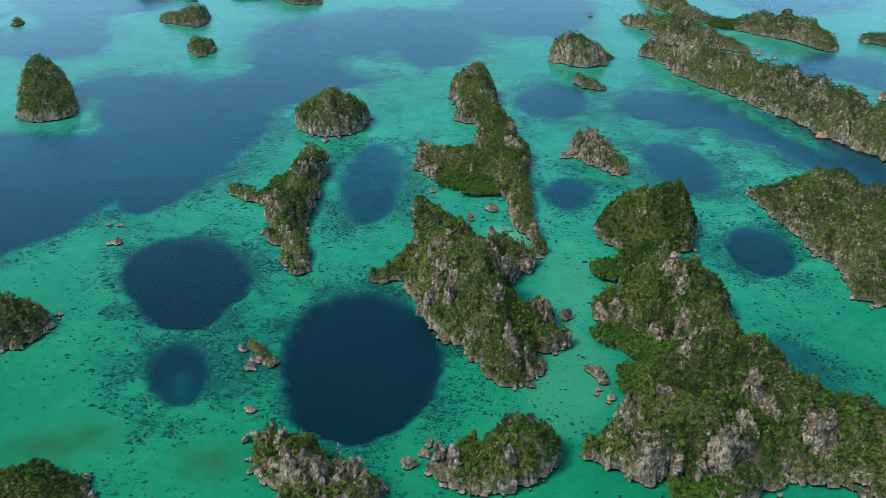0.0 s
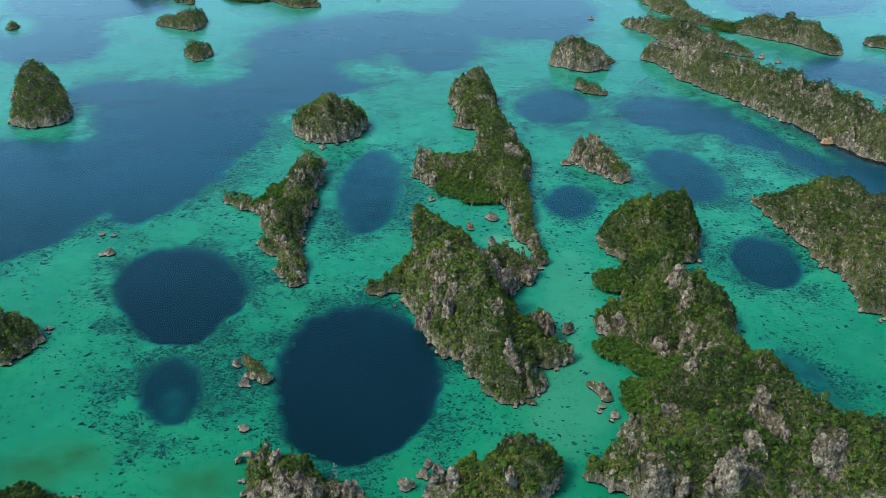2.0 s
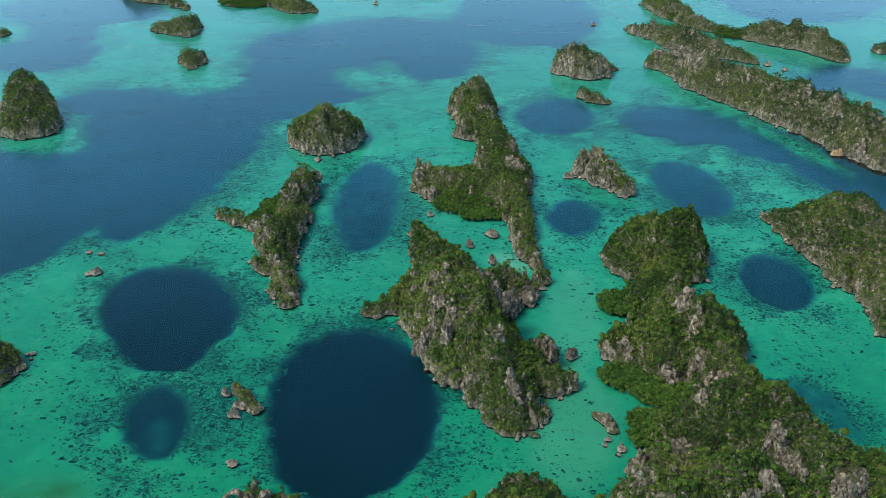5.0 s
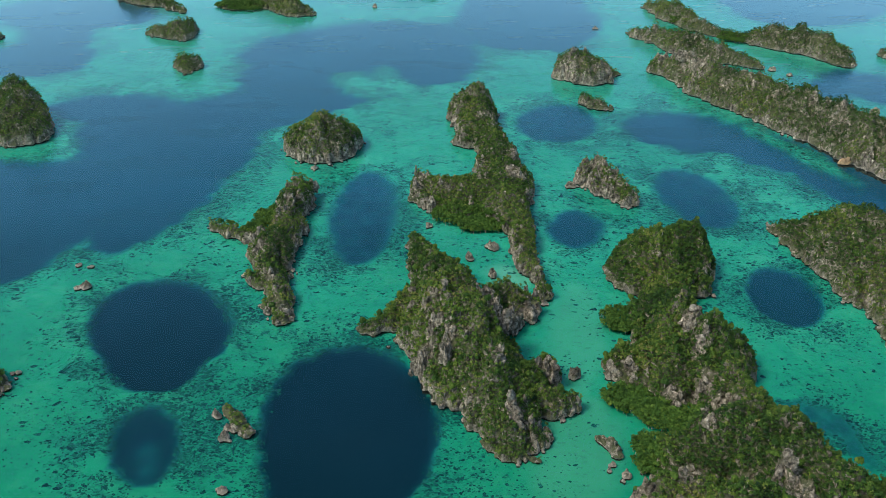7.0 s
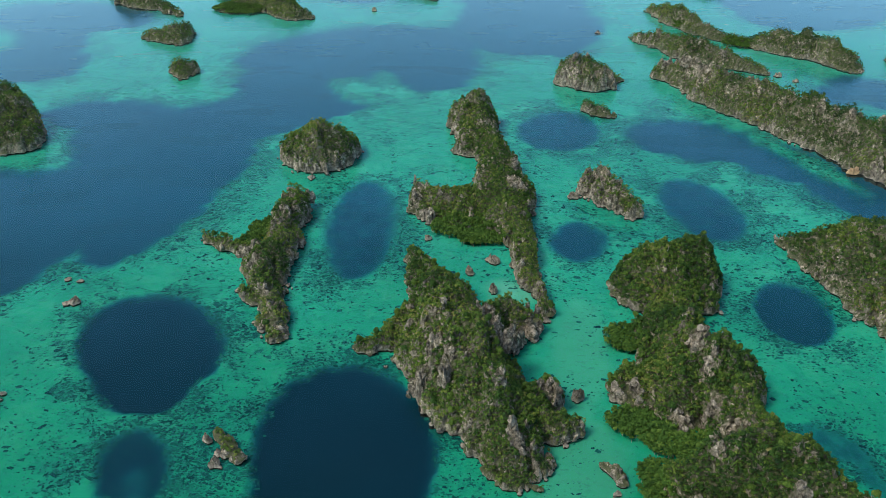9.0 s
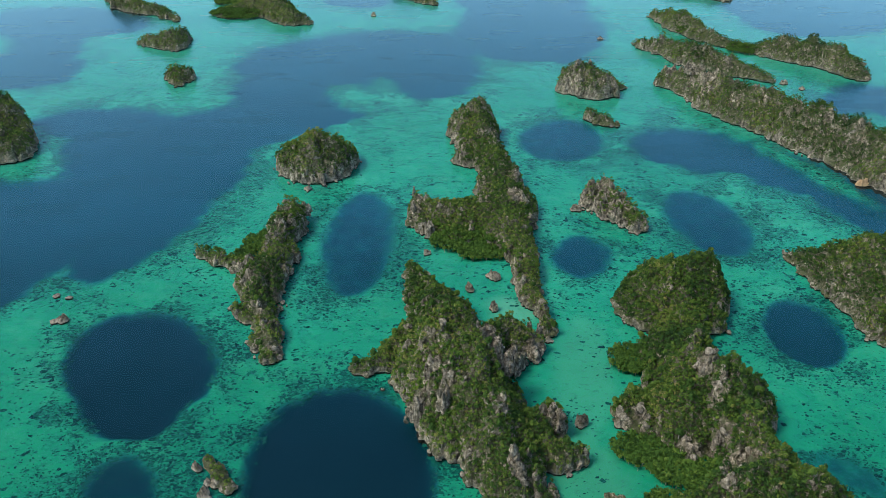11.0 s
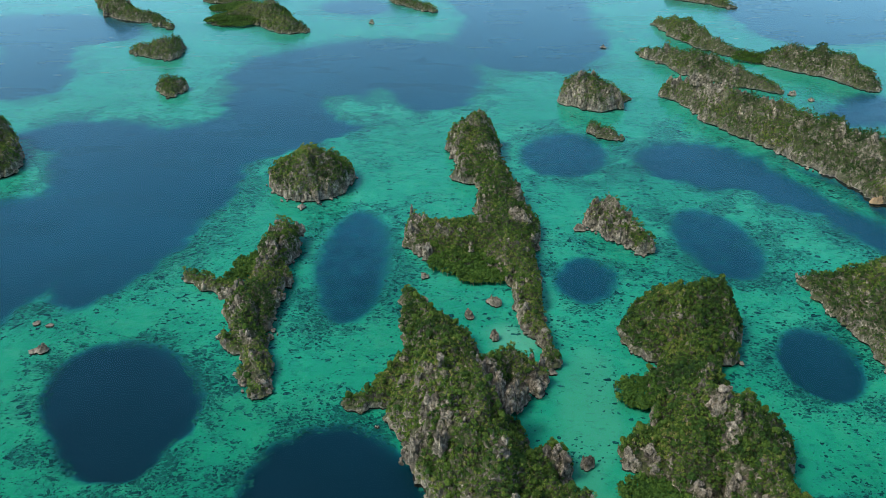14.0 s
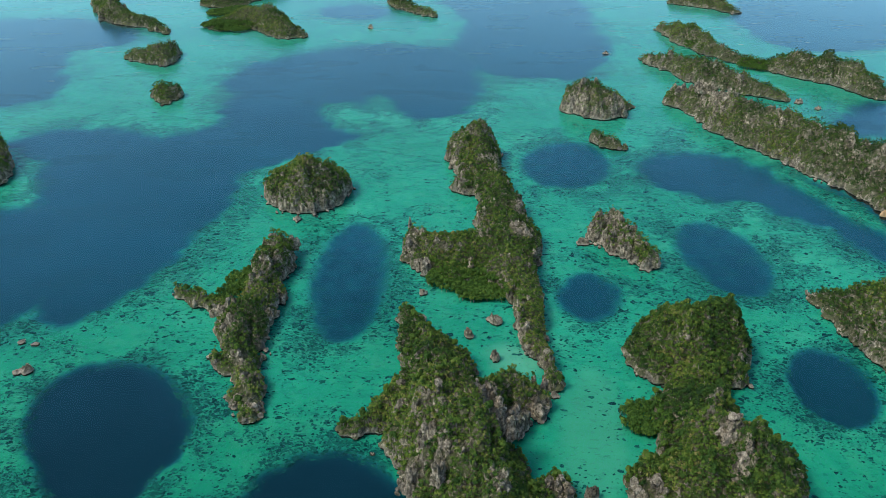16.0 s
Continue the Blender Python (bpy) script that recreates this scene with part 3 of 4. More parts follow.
CHANNELS = [(-288, 511, 111, 79, 82), (-261, 680, 70, 61, 135), (-410, 857, 90, 60, 148), (-174, 603, 138, 39, 81), (-155, 703, 119, 52, 35), (-121, 794, 105, 61, 86), (-8, 861, 99, 48, 91), (-80, 894, 122, 78, 22), (91, 941, 74, 67, 62), (-426, 883, 110, 62, 125), (185, 655, 48, 39, 138), (241, 615, 67, 34, 132), (282, 547, 62, 36, 117), (383, 748, 61, 39, 122)]
CHANNELS += [(-230, 562, 92, 50, 82), (-212, 645, 75, 62, 90), (76, 1092, 177, 94, 85), (125, 964, 101, 45, 81), (-100, 1115, 41, 37, 150), (-417, 1018, 103, 63, 163), (-401, 912, 107, 42, 108), (444, 1080, 143, 87, 52), (410, 1127, 119, 66, 61), (343, 758, 37, 24, 31)]
BANKS = [(-327, 656, 76, 39, 140), (-270, 828, 89, 60, 103), (-459, 924, 47, 22, 121), (-64, 759, 48, 20, 113), (256, 617, 55, 9, 109), (-12, 1060, 92, 36, 90)]
REEFS = [(166, 317, 28, 17, 125), (-43, 376, 27, 11, 179), (-1, 345, 27, 9, 105), (-93, 318, 19, 15, 126), (-127, 317, 19, 12, 116), (-83, 643, 6, 4, 102), (-36, 649, 7, 6, 126), (-167, 360, 10, 7, 143)]
GRASS = [(-156, 264, 25, 15, 15), (-93, 252, 18, 12, 168)]
SANDBARS = [(37, 442, 15, 11, 145), (67, 387, 53, 16, 82), (56, 304, 41, 20, 80)]


def bed(x, y):
    """Depth of the lagoon floor, and metres inside the deep water (negative outside)."""
    wx = x + 10 * (grainy(x, y, 38, 901) - 0.5) + 5 * (grainy(x, y, 13, 902) - 0.5)
    wy = y + 10 * (grainy(x, y, 38, 903) - 0.5) + 5 * (grainy(x, y, 13, 904) - 0.5)
    nx, ny = 5 * (grainy(x, y, 6.5, 906) - 0.5), 5 * (grainy(x, y, 6.5, 907) - 0.5)
    channel = np.full(x.shape, -60.0)
    for e in CHANNELS:
        channel = np.maximum(channel, oval(e, wx + 1.5 * nx, wy + 1.5 * ny))
    for e in BANKS:
        channel = np.minimum(channel, -oval(e, wx + 1.5 * nx, wy + 1.5 * ny))
    hole, pit = np.full(x.shape, -60.0), np.zeros(x.shape)
    for e in HOLES:
        o = oval(e[:5], x + 0.22 * (wx - x) + 0.55 * nx, y + 0.22 * (wy - y) + 0.55 * ny)
        u = np.clip((o + 2.0) / (6.0 if e[1] < 450 else 11.0), 0, 1)
        pit = np.maximum(pit, e[5] * u * u * (3 - 2 * u))
        hole = np.maximum(hole, o)
    pit = pit - 2.4 * np.clip(oval((-117, 301, 17, 8, 105), x + 0.6 * nx, y + 0.6 * ny) / 8 + 0.1, 0, 1)
    m = np.maximum(channel, hole)
    t = np.clip((channel + 5) / 18, 0, 1)
    z = -0.52 - 0.16 * grainy(x, y, 30, 905) - 0.32 * np.maximum(6.3 * t * t * (3 - 2 * t), np.maximum(pit, 0))
    return z, m


def reefiness(x, y, m):
    """How thickly coral grows: most round the rims of the sinkholes and channels."""
    want = 0.045 + 1.0 * np.exp(-np.abs(m + 4) / 8.0) + 0.40 * np.clip(grainy(x, y, 45, 77) - 0.5, 0, 1)
    west = np.clip(oval((-95, 345, 95, 62, 70), x, y) / 18 + 0.4, 0, 1)
    want = want + 0.95 * west * np.clip(m / 30 + 1, 0, 1)
    want = want + 0.42 * np.clip((y - 400) / 160, 0, 1) * np.exp(-np.abs(m + 8) / 26.0)
    for e in REEFS:
        want = np.maximum(want, np.clip(oval(e, x, y) / 6 + 0.5, 0, 1) * 1.9)
    want = want * 1.9 * np.clip(grainy(x, y, 15, 78) + 0.5 * grainy(x, y, 5, 79) - 0.35, 0, 1)
    for e in GRASS:
        want = want * (1 - np.clip(oval(e, x, y) / 10 + 0.6, 0, 1) * 0.95)
    return want


def axis(lo, hi, step, ends):
    return np.concatenate([ends[0], np.arange(lo, hi, step), ends[1]])


ax = axis(-520, 560, 3.2, ([-4000, -2200, -1300, -850, -640], [600, 700, 900, 1400, 2300, 4000]))
ay = axis(150, 560, 2.5, ([-2500, -1000, -300, 0, 80], axis(560, 1300, 4.0, ([],  [1340, 1450, 1700, 2300, 3300, 4800]))))
gx, gy = np.meshgrid(ax, ay)
bz, bm = bed(gx, gy)
idx = np.arange(gx.size).reshape(gx.shape)
quads = np.stack([idx[:-1, :-1], idx[:-1, 1:], idx[1:, 1:], idx[1:, :-1]], 2).reshape(-1, 4)
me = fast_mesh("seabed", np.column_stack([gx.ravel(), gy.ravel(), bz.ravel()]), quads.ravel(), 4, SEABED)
me.polygons.foreach_set("use_smooth", [True] * len(me.polygons))
grass = np.zeros(gx.size)
for e in GRASS:
    grass = np.maximum(grass, np.clip(oval(e, gx.ravel(), gy.ravel()) / 18 + 0.55 * grainy(gx.ravel(), gy.ravel(), 9, 88), 0, 1))
me.attributes.new("reef", "FLOAT", "POINT").data.foreach_set("value", np.clip(reefiness(gx.ravel(), gy.ravel(), bm.ravel()), 0, 1).astype(np.float32))
bars = np.zeros(gx.size)
for e, much in zip(SANDBARS, (1.0, 0.36, 0.36)):
    bars = np.maximum(bars, much * np.clip(oval(e, gx.ravel(), gy.ravel()) / 8 + 0.8 * grainy(gx.ravel(), gy.ravel(), 7, 89) - 0.2, 0, 1))
me.attributes.new("sandbar", "FLOAT", "POINT").data.foreach_set("value", bars.astype(np.float32))
me.attributes.new("grass", "FLOAT", "POINT").data.foreach_set("value", grass.astype(np.float32))
tagged(new("ground", me), "sandy lagoon floor with sinkholes, painted in the water's turquoise and deep blue", "seabed", kind="structure")

wx_, wy_ = np.meshgrid(np.linspace(-4000, 4000, 17), np.linspace(-2500, 4800, 17))
idx = np.arange(wx_.size).reshape(wx_.shape)
quads = np.stack([idx[:-1, :-1], idx[:-1, 1:], idx[1:, 1:], idx[1:, :-1]], 2).reshape(-1, 4)
me = fast_mesh("water", np.column_stack([wx_.ravel(), wy_.ravel(), 0 * wx_.ravel()]), quads.ravel(), 4, WATER)
tagged(new("water", me), "calm clear turquoise lagoon water", "water", kind="structure")



def coral_patches(count, seed):
    """Low dark coral mounds under the shallow water."""
    rng = np.random.default_rng(seed)
    x, y = rng.uniform(-330, 330, 900000), 190 + 700 * rng.uniform(0, 1, 900000) ** 1.5
    z, m = bed(x, y)
    keep = np.flatnonzero((rng.uniform(0, 1, x.shape) < np.clip(0.5 - (y - 430) / 700, 0.2, 0.5) * reefiness(x, y, m)) & ((m < 2.5) | (z > -1.1)))[:count]
    x, y, z = x[keep], y[keep], z[keep]
    n, k = len(x), 6
    size = np.clip(rng.lognormal(-0.93, 0.52, n), 0.2, 1.5) * np.clip(y / 400, 0.8, 1.08)
    ang = np.linspace(0, 2 * math.pi, k, endpoint=False)[None] + rng.uniform(-0.3, 0.3, (n, k))
    r = size[:, None] * rng.uniform(0.4, 1.25, (n, k))
    wide = rng.uniform(0.9, 2.0, n)[:, None]
    turn = rng.normal(0, 0.5, n)[:, None]
    lx, ly = r * np.cos(ang) * wide, r * np.sin(ang)
    px, py = x[:, None] + lx * np.cos(turn) - ly * np.sin(turn), y[:, None] + lx * np.sin(turn) + ly * np.cos(turn)
    ring = np.stack([px, py, np.broadcast_to(z[:, None] + 0.04, px.shape)], 2)
    top = np.column_stack([x, y, np.minimum(z + 0.12 + 0.1 * size, -0.12)])[:, None]
    verts = np.concatenate([ring, top], 1).reshape(-1, 3)
    face = np.array([[i, (i + 1) % k, k] for i in range(k)])
    me = fast_mesh("coral_reef", verts, (face.ravel()[None] + (k + 1) * np.arange(n)[:, None]).ravel(), 3, CORAL)
    return tagged(new("coral_reef", me), "scattered dark coral patches under shallow water", "coral", kind="stuff")


coral_patches(72000, 5)

# ---- islands ----
island("large karst island with grey cliffs and olive scrub by a sinkhole",
       [[(31, 303, 8, 5), (30, 315, 14, 13), (24, 334, 20, 20), (14, 360, 26, 27), (5, 384, 26, 27), (2, 414, 18, 19), (-1, 444, 14, 11), (-13, 472, 5, 6)],
        [(-12, 404, 13, 10), (-20, 397, 10, 9), (-29, 393, 5.5, 5), (-37, 395, 2.5, 2)],
        [(20, 401, 10, 17), (36, 411, 9, 13), (48, 408, 4.5, 8)],
        [(40, 335, 9, 12), (47, 330, 6, 8), (55, 328, 4.5, 8)],
        [(38, 345, 10, 12), (47, 354, 8, 11)]],
       11, emergent=90, bare=0.6, boulders=26, step=0.6, leaves=23, spacing=1.02, crown=0.98,
       outcrops=[(-8, 354, 8, 6), (4, 350, 5, 7), (2, 361, 5, 5), (31, 316, 3, 4), (25, 385, 8, 8), (37, 394, 8, 8), (46, 401, 5, 7), (31, 384, 5, 7), (20, 393, 5, 6), (26, 368, 5, 8), (47, 347, 5, 7)])
SPURS = [[(120, 433, 15, 14), (118, 411, 13, 10), (113, 387, 15, 14)],
         [(88, 358, 13, 8), (104, 354, 20, 13)],
         [(101, 297, 14, 12), (117, 299, 22, 20), (129, 295, 22, 21)],
         [(66, 257, 7, 5), (75, 255, 13, 15), (84, 252, 11, 12), (86, 269, 13, 15), (100, 261, 18, 17), (110, 256, 18, 20), (111, 242, 15, 11), (124, 257, 16, 15)]]
island("long forested karst ridge with limestone spires and mangrove coves",
       [[(99, 437, 13, 11), (115, 442, 24, 20), (131, 444, 17, 23), (131, 429, 12, 11)],
        [(108, 404, 13, 9), (113, 387, 15, 14), (111, 370, 20, 18), (120, 362, 22, 21), (127, 348, 16, 19), (123, 334, 15, 18), (126, 314, 17, 18), (129, 295, 22, 21), (134, 277, 22, 21), (145, 262, 22, 21), (157, 257, 21, 19), (170, 251, 20, 16), (185, 239, 20, 12)]] + SPURS,
       12, emergent=110, bare=0.7, boulders=26, step=0.6, leaves=23, spacing=1.02, crown=0.98,
       outcrops=[(78, 245, 8, 10), (88, 244, 4, 11), (106, 242, 8, 13), (100, 239, 3.5, 8), (108, 237, 2, 6), (115, 241, 4, 6), (76, 272, 6, 7), (97, 284, 6, 6), (110, 276, 8, 4), (84, 352, 4.5, 4), (77, 351, 3, 4), (101, 333, 6, 5), (114, 334, 4.5, 6), (117, 318, 6, 4), (115, 365, 6, 4), (145, 250, 8, 3), (126, 273, 5, 3), (127, 264, 6, 3), (116, 251, 4, 5), (89, 271, 2.5, 5)],
       mangroves=[(91, 397, 11, 1), (80, 337, 9, 1), (87, 333, 10, 1), (95, 325, 10, 1), (104, 321, 10, 1), (114, 322, 8, 1), (87, 305, 9, 1), (84, 297, 7, 1), (94, 235, 9, 1), (99, 232, 9, 1)])
island("small steep karst islet with a scrub-covered summit",
       [[(3, 246, 7, 6), (12, 248, 11, 9), (22, 250, 13, 12), (32, 254, 14, 15), (39, 256, 9, 9)]],
       13, emergent=20, cliff=0.04, bare=0.81, boulders=26, step=0.6, leaves=23, spacing=1.02, crown=0.98,
       outcrops=[(3, 242, 4, 4), (-1, 245, 3, 4), (26, 241, 4, 5)])
island("bare craggy limestone islet with sparse green scrub",
       [[(-72, 261, 4, 5), (-63, 250, 9, 9), (-53, 243, 13, 14), (-45, 235, 14, 13), (-47, 223, 16, 10)],
        [(-65, 244, 8, 6), (-53, 243, 13, 14)],
        [(-37, 240, 8, 7), (-30, 232, 9, 7), (-38, 223, 14, 8)]],
       14, emergent=12, bare=0.33, boulders=26, step=0.6, leaves=23, spacing=1.02, crown=0.98,
       outcrops=[(-50, 234, 10, 5), (-60, 243, 3, 2), (-61, 250, 3, 0.5), (-34, 234, 6, 3), (-66, 243, 4, 2)])
island("forested karst islet with a dark rocky point",
       [[(-201, 346, 9, 7), (-210, 340, 16, 13), (-225, 341, 20, 16), (-240, 345, 18, 12)]],
       15, boulders=26, step=0.6, leaves=23, spacing=1.02, crown=0.98)
island("low karst islet with scrub and pale rock faces",
       [[(-141, 230, 10, 5), (-157, 230, 18, 9), (-171, 226, 22, 12)]],
       16, boulders=26, step=0.6, leaves=23, spacing=1.02, crown=0.98)
island("long winding karst island with a mangrove-lined cove",
       [[(24, 679, 20, 24), (29, 644, 14, 13), (37, 608, 12, 11), (40, 578, 15, 12), (44, 551, 15.5, 13), (41, 519, 12, 12), (44, 491, 8.5, 9), (47, 468, 7.5, 8), (49, 450, 7, 7), (52, 433, 5, 5), (54, 420, 4, 4)],
        [(31, 536, 24, 11), (14, 536, 24, 8), (-3, 540, 17, 9), (-11, 545, 9, 9)],
        [(27, 624, 9, 7), (13, 626, 4, 4)]],
       17, emergent=20, bare=0.57, boulders=16, step=0.75, leaves=19, spacing=1.2, crown=1.0,
       outcrops=[(47, 542, 8, 3), (-6, 520, 6, 6), (-13, 536, 4, 1.5)],
       mangroves=[(6, 511, 11, 1), (20, 502, 12, 1), (32, 502, 12, 1), (18, 529, 14, 1), (6, 533, 12, 1), (27, 520, 14, 1)])
island("forked karst islet with a thin rocky arm",
       [[(-89, 534, 10, 14), (-91, 508, 9.5, 12), (-92, 485, 10.5, 11), (-95, 466, 12, 11), (-95, 450, 11, 9), (-90, 437, 9.5, 8), (-86, 425, 9.5, 6), (-81, 410, 9.5, 6), (-77.5, 402, 7.5, 5)],
        [(-99, 474, 9, 8), (-111, 480, 6, 5), (-124, 490, 4.5, 4), (-136, 501, 3, 3.5)]],
       18, emergent=12, bare=0.57, boulders=16, step=0.75, leaves=19, spacing=1.2, crown=1.0,
       outcrops=[(-78, 402, 5, -0.5), (-84, 408, 4, -1), (-99, 455, 6, 0), (-104, 466, 4, 0), (-88, 430, 4, -0.5), (-83, 470, 4, 0), (-84, 540, 5, 0)],
       mangroves=[(-106, 511, 8, 1), (-110, 498, 6, 1), (-103, 505, 7, 1), (-112, 488, 5, 1)])
island("round dome-shaped karst island with fluted grey cliffs",
       [[(-92, 614, 21, 20), (-83, 613, 22, 21), (-72, 628, 13, 14)]],
       19, cliff=0.1, bare=0.7, boulders=16, step=0.75, leaves=19, spacing=1.2, crown=1.0)
island("broad island under unbroken olive-green forest with a pale rocky shore",
       [[(206, 493, 9, 5), (219, 480, 20, 13), (232, 460, 30, 24), (242, 433, 32, 26), (244, 401, 28, 22), (248, 384, 34, 22)],
        [(236, 404, 22, 18), (228, 373, 14, 9)],
        [(270, 430, 36, 26), (283, 410, 40, 24), (270, 365, 40, 20)]],
       20, bare=0.86, cliff=0.05, boulders=16, step=0.75, leaves=19, spacing=1.2, crown=1.0,
       mangroves=[(223, 447, 7, 1)])
island("narrow bare limestone crag with a tuft of scrub",
       [[(101, 566, 10, 15), (106, 552, 9, 13), (112, 540, 9, 9), (119, 529, 7, 7)]],
       21, bare=0.38, cliff=0.25, boulders=16, step=0.75, leaves=19, spacing=1.2, crown=1.0)
island("cone-shaped forested karst island",
       [[(-315, 643, 21, 16), (-321, 667, 20, 24), (-338, 692, 17, 24)]],
       22, cliff=0.06, bare=0.85, step=1.3, leaves=10, spacing=1.3, crown=1.1)
island("rounded karst island with pale bare cliffs and a green cap",
       [[(119, 787, 20, 20), (133, 778, 20, 15), (150, 790, 9, 5)]],
       23, bare=0.56, cliff=0.1, step=1.3, leaves=10, spacing=1.3, crown=1.1)
island("tiny wedge-shaped islet with green scrub",
       [[(119, 716, 7, 8), (126, 706, 7, 4), (132, 701, 4, 2)]],
       24, bare=0.6, step=1.3, leaves=10, spacing=1.3, crown=1.1)
island("long straight karst ridge with grey cliffs and scrub",
       [[(199, 801, 10, 10), (211, 788, 17, 14), (229, 748, 24, 19), (254, 706, 25, 21), (275, 668, 25, 23), (291, 636, 25, 24), (305, 604, 25, 23), (319, 580, 25, 22), (334, 557, 26, 20), (352, 528, 25, 19)]],
       25, bare=0.54, cliff=0.08, step=1.3, leaves=10, spacing=1.3, crown=1.1,
       outcrops=[(205, 796, 8, 1), (216, 776, 9, 2), (220, 757, 8, 1), (234, 765, 8, 1), (238, 742, 9, 1), (252, 716, 8, 0)],
       stained=[(281, 590, 3.4, 3.6)])
island("low grey karst ridge with patchy scrub",
       [[(198, 917, 7, 5), (214, 900, 11, 11), (231, 870, 17, 15), (250, 851, 17, 15), (267, 831, 14, 10), (281, 818, 9, 6), (293, 806, 5, 3.5)]],
       26, cliff=0.05, bare=0.55, step=1.3, leaves=10, spacing=1.3, crown=1.1)
island("distant forested ridge joined by a mangrove neck",
       [[(233, 1034, 6, 5), (245, 1008, 12, 11), (254, 980, 14, 15), (264, 958, 12, 13), (278, 925, 9, 7), (303, 900, 10, 5), (328, 884, 18, 16), (347, 868, 20, 18), (364, 846, 18, 18), (374, 818, 11, 9)],
        [(364, 848, 12, 12), (392, 857, 6, 3)]],
       27, cliff=0.05, bare=0.76, step=1.3, leaves=10, spacing=1.3, crown=1.1,
       mangroves=[(299, 895, 9, 1), (314, 892, 9, 1), (254, 966, 8, 1), (288, 902, 9, 1)])
island("distant low forested islet with a pale shore",
       [[(278, 1158, 9, 7), (302, 1144, 12, 9), (325, 1133, 12, 9), (339, 1111, 7, 3)]],
       28, cliff=0.05, bare=0.7, step=1.3, leaves=10, spacing=1.3, crown=1.1)
island("distant flat forested islet",
       [[(430, 843, 12, 6), (452, 835, 14, 7)]],
       29, cliff=0.05, bare=0.8, step=1.3, leaves=10, spacing=1.3, crown=1.1)
island("tiny distant islet with a few shrubs",
       [[(-453, 909, 7, 5)]],
       30, cliff=0.05, bare=0.62, step=1.3, leaves=10, spacing=1.3, crown=1.1)
island("low forested islet with a pale undercut shore",
       [[(-298, 925, 10, 9), (-279, 920, 14, 11), (-267, 914, 15, 14), (-265, 935, 11, 12)]],
       31, cliff=0.05, bare=0.8, step=1.3, leaves=10, spacing=1.3, crown=1.1)
island("small rocky islet with a tuft of scrub",
       [[(-234, 811, 12, 11), (-229, 797, 5, 3)]],
       32, cliff=0.05, bare=0.55, step=1.3, leaves=10, spacing=1.3, crown=1.1)
island("forested island with a wide mangrove fringe",
       [[(-239, 1045, 20, 6), (-216, 1067, 24, 12), (-187, 1044, 24, 18), (-163, 1009, 17, 11), (-146, 1003, 6, 4)],
        [(-261, 1155, 28, 10), (-225, 1216, 32, 18)]],
       33, cliff=0.05, bare=0.8, step=1.3, leaves=10, spacing=1.3, crown=1.1,
       mangroves=[(-250, 1045, 13, 1), (-234, 1035, 14, 1), (-218, 1033, 14, 1), (-254, 1100, 16, 1), (-238, 1113, 16, 1)])
island("hook-shaped low forested islet",
       [[(-413, 1169, 14, 14), (-371, 1078, 15, 17), (-345, 1056, 12, 9), (-318, 1045, 9, 7), (-294, 1018, 7, 4)]],
       34, cliff=0.05, bare=0.76, step=1.3, leaves=10, spacing=1.3, crown=1.1)
island("low islet with scrub and grey rocks",
       [[(-56, 1156, 12, 8), (-45, 1131, 10, 7), (-28, 1109, 7, 5), (-11, 1093, 6, 5)]],
       35, cliff=0.05, bare=0.6, step=1.3, leaves=10, spacing=1.3, crown=1.1)
island("elongated flat-topped rock with yellow-green tufts of scrub",
       [[(-91, 332, 2.8, 2.0), (-86, 324, 3.4, 2.3), (-81, 316, 3.4, 1.9)]],
       41, step=0.5, rough=0.5, leaves=40, spacing=1.5, crown=0.7, cliff=0.35, bare=0.45)
island("low bare elongated limestone rock",
       [[(67, 311, 2.2, 3), (70, 308, 2.6, 3.2), (72, 304, 2.6, 2.5)]],
       42, step=0.45, rough=0.5, leaves=40, spacing=3.0, cliff=0.35, bare=0.2)


# ---- loose rocks ----
FOAM_A, FOAM_B = (-43.1, 263.5), (-40.7, 251.8)
ARCH_FOOT_A, ARCH_FOOT_B = (-81.5, 264.2, 0.0), (-71.3, 261.5, 0.0)
NEAR_ROCKS = [(61, 353, 3.6, 6), (-6, 498, 2.6, 3), (17, 460, 3, 5), (31, 472, 4.6, 4.5), (28, 441, 3.6, 5), (50, 417, 3, 6), (54, 413, 3, 2), (-17, 575, 2.2, 6), (-87, 584, 3.6, 2), (-189, 430, 5, 2.2), (-200, 452, 2.6, 1.4), (-193, 451, 2, 1), (-84, 284, 2.6, 1.5), (-6, 261, 2.6, 3), (-8, 256, 3.2, 3), (-13, 250, 3.6, 4), (15, 239, 2.6, 4), (69, 296, 1.9, 1.8)]
NEAR_ROCKS += [(68, 293, 1.7, 1.6), (74, 290, 2.2, 2.2), (71, 287, 1.4, 1.2), (80, 293, 2.2, 1.8), (84, 290, 2.8, 2.6), (88, 292, 3.4, 3.6), (301, 801, 4.5, 3.5), (312, 786, 4, 2.5), (322, 703, 5, 3), (346, 689, 4.5, 4), (363, 672, 5.5, 6), (163, 945, 4, 2), (85, 555, 4.6, 3), (-43, 250, 3, 3), (-93, 327, 3, 3), (-88, 319, 2.6, 2), (-86, 317, 2.8, 2.2), (-88, 312, 3.8, 3)]
# The first two are stand-ins for small unidentified white shapes by the ridge.
FAR_ROCKS = [(257, 645.5, 2.2, 1.0), (259.5, 641, 1.6, 0.8), (-77, 1039, 4.5, 4), (162, 944, 4, 2)]
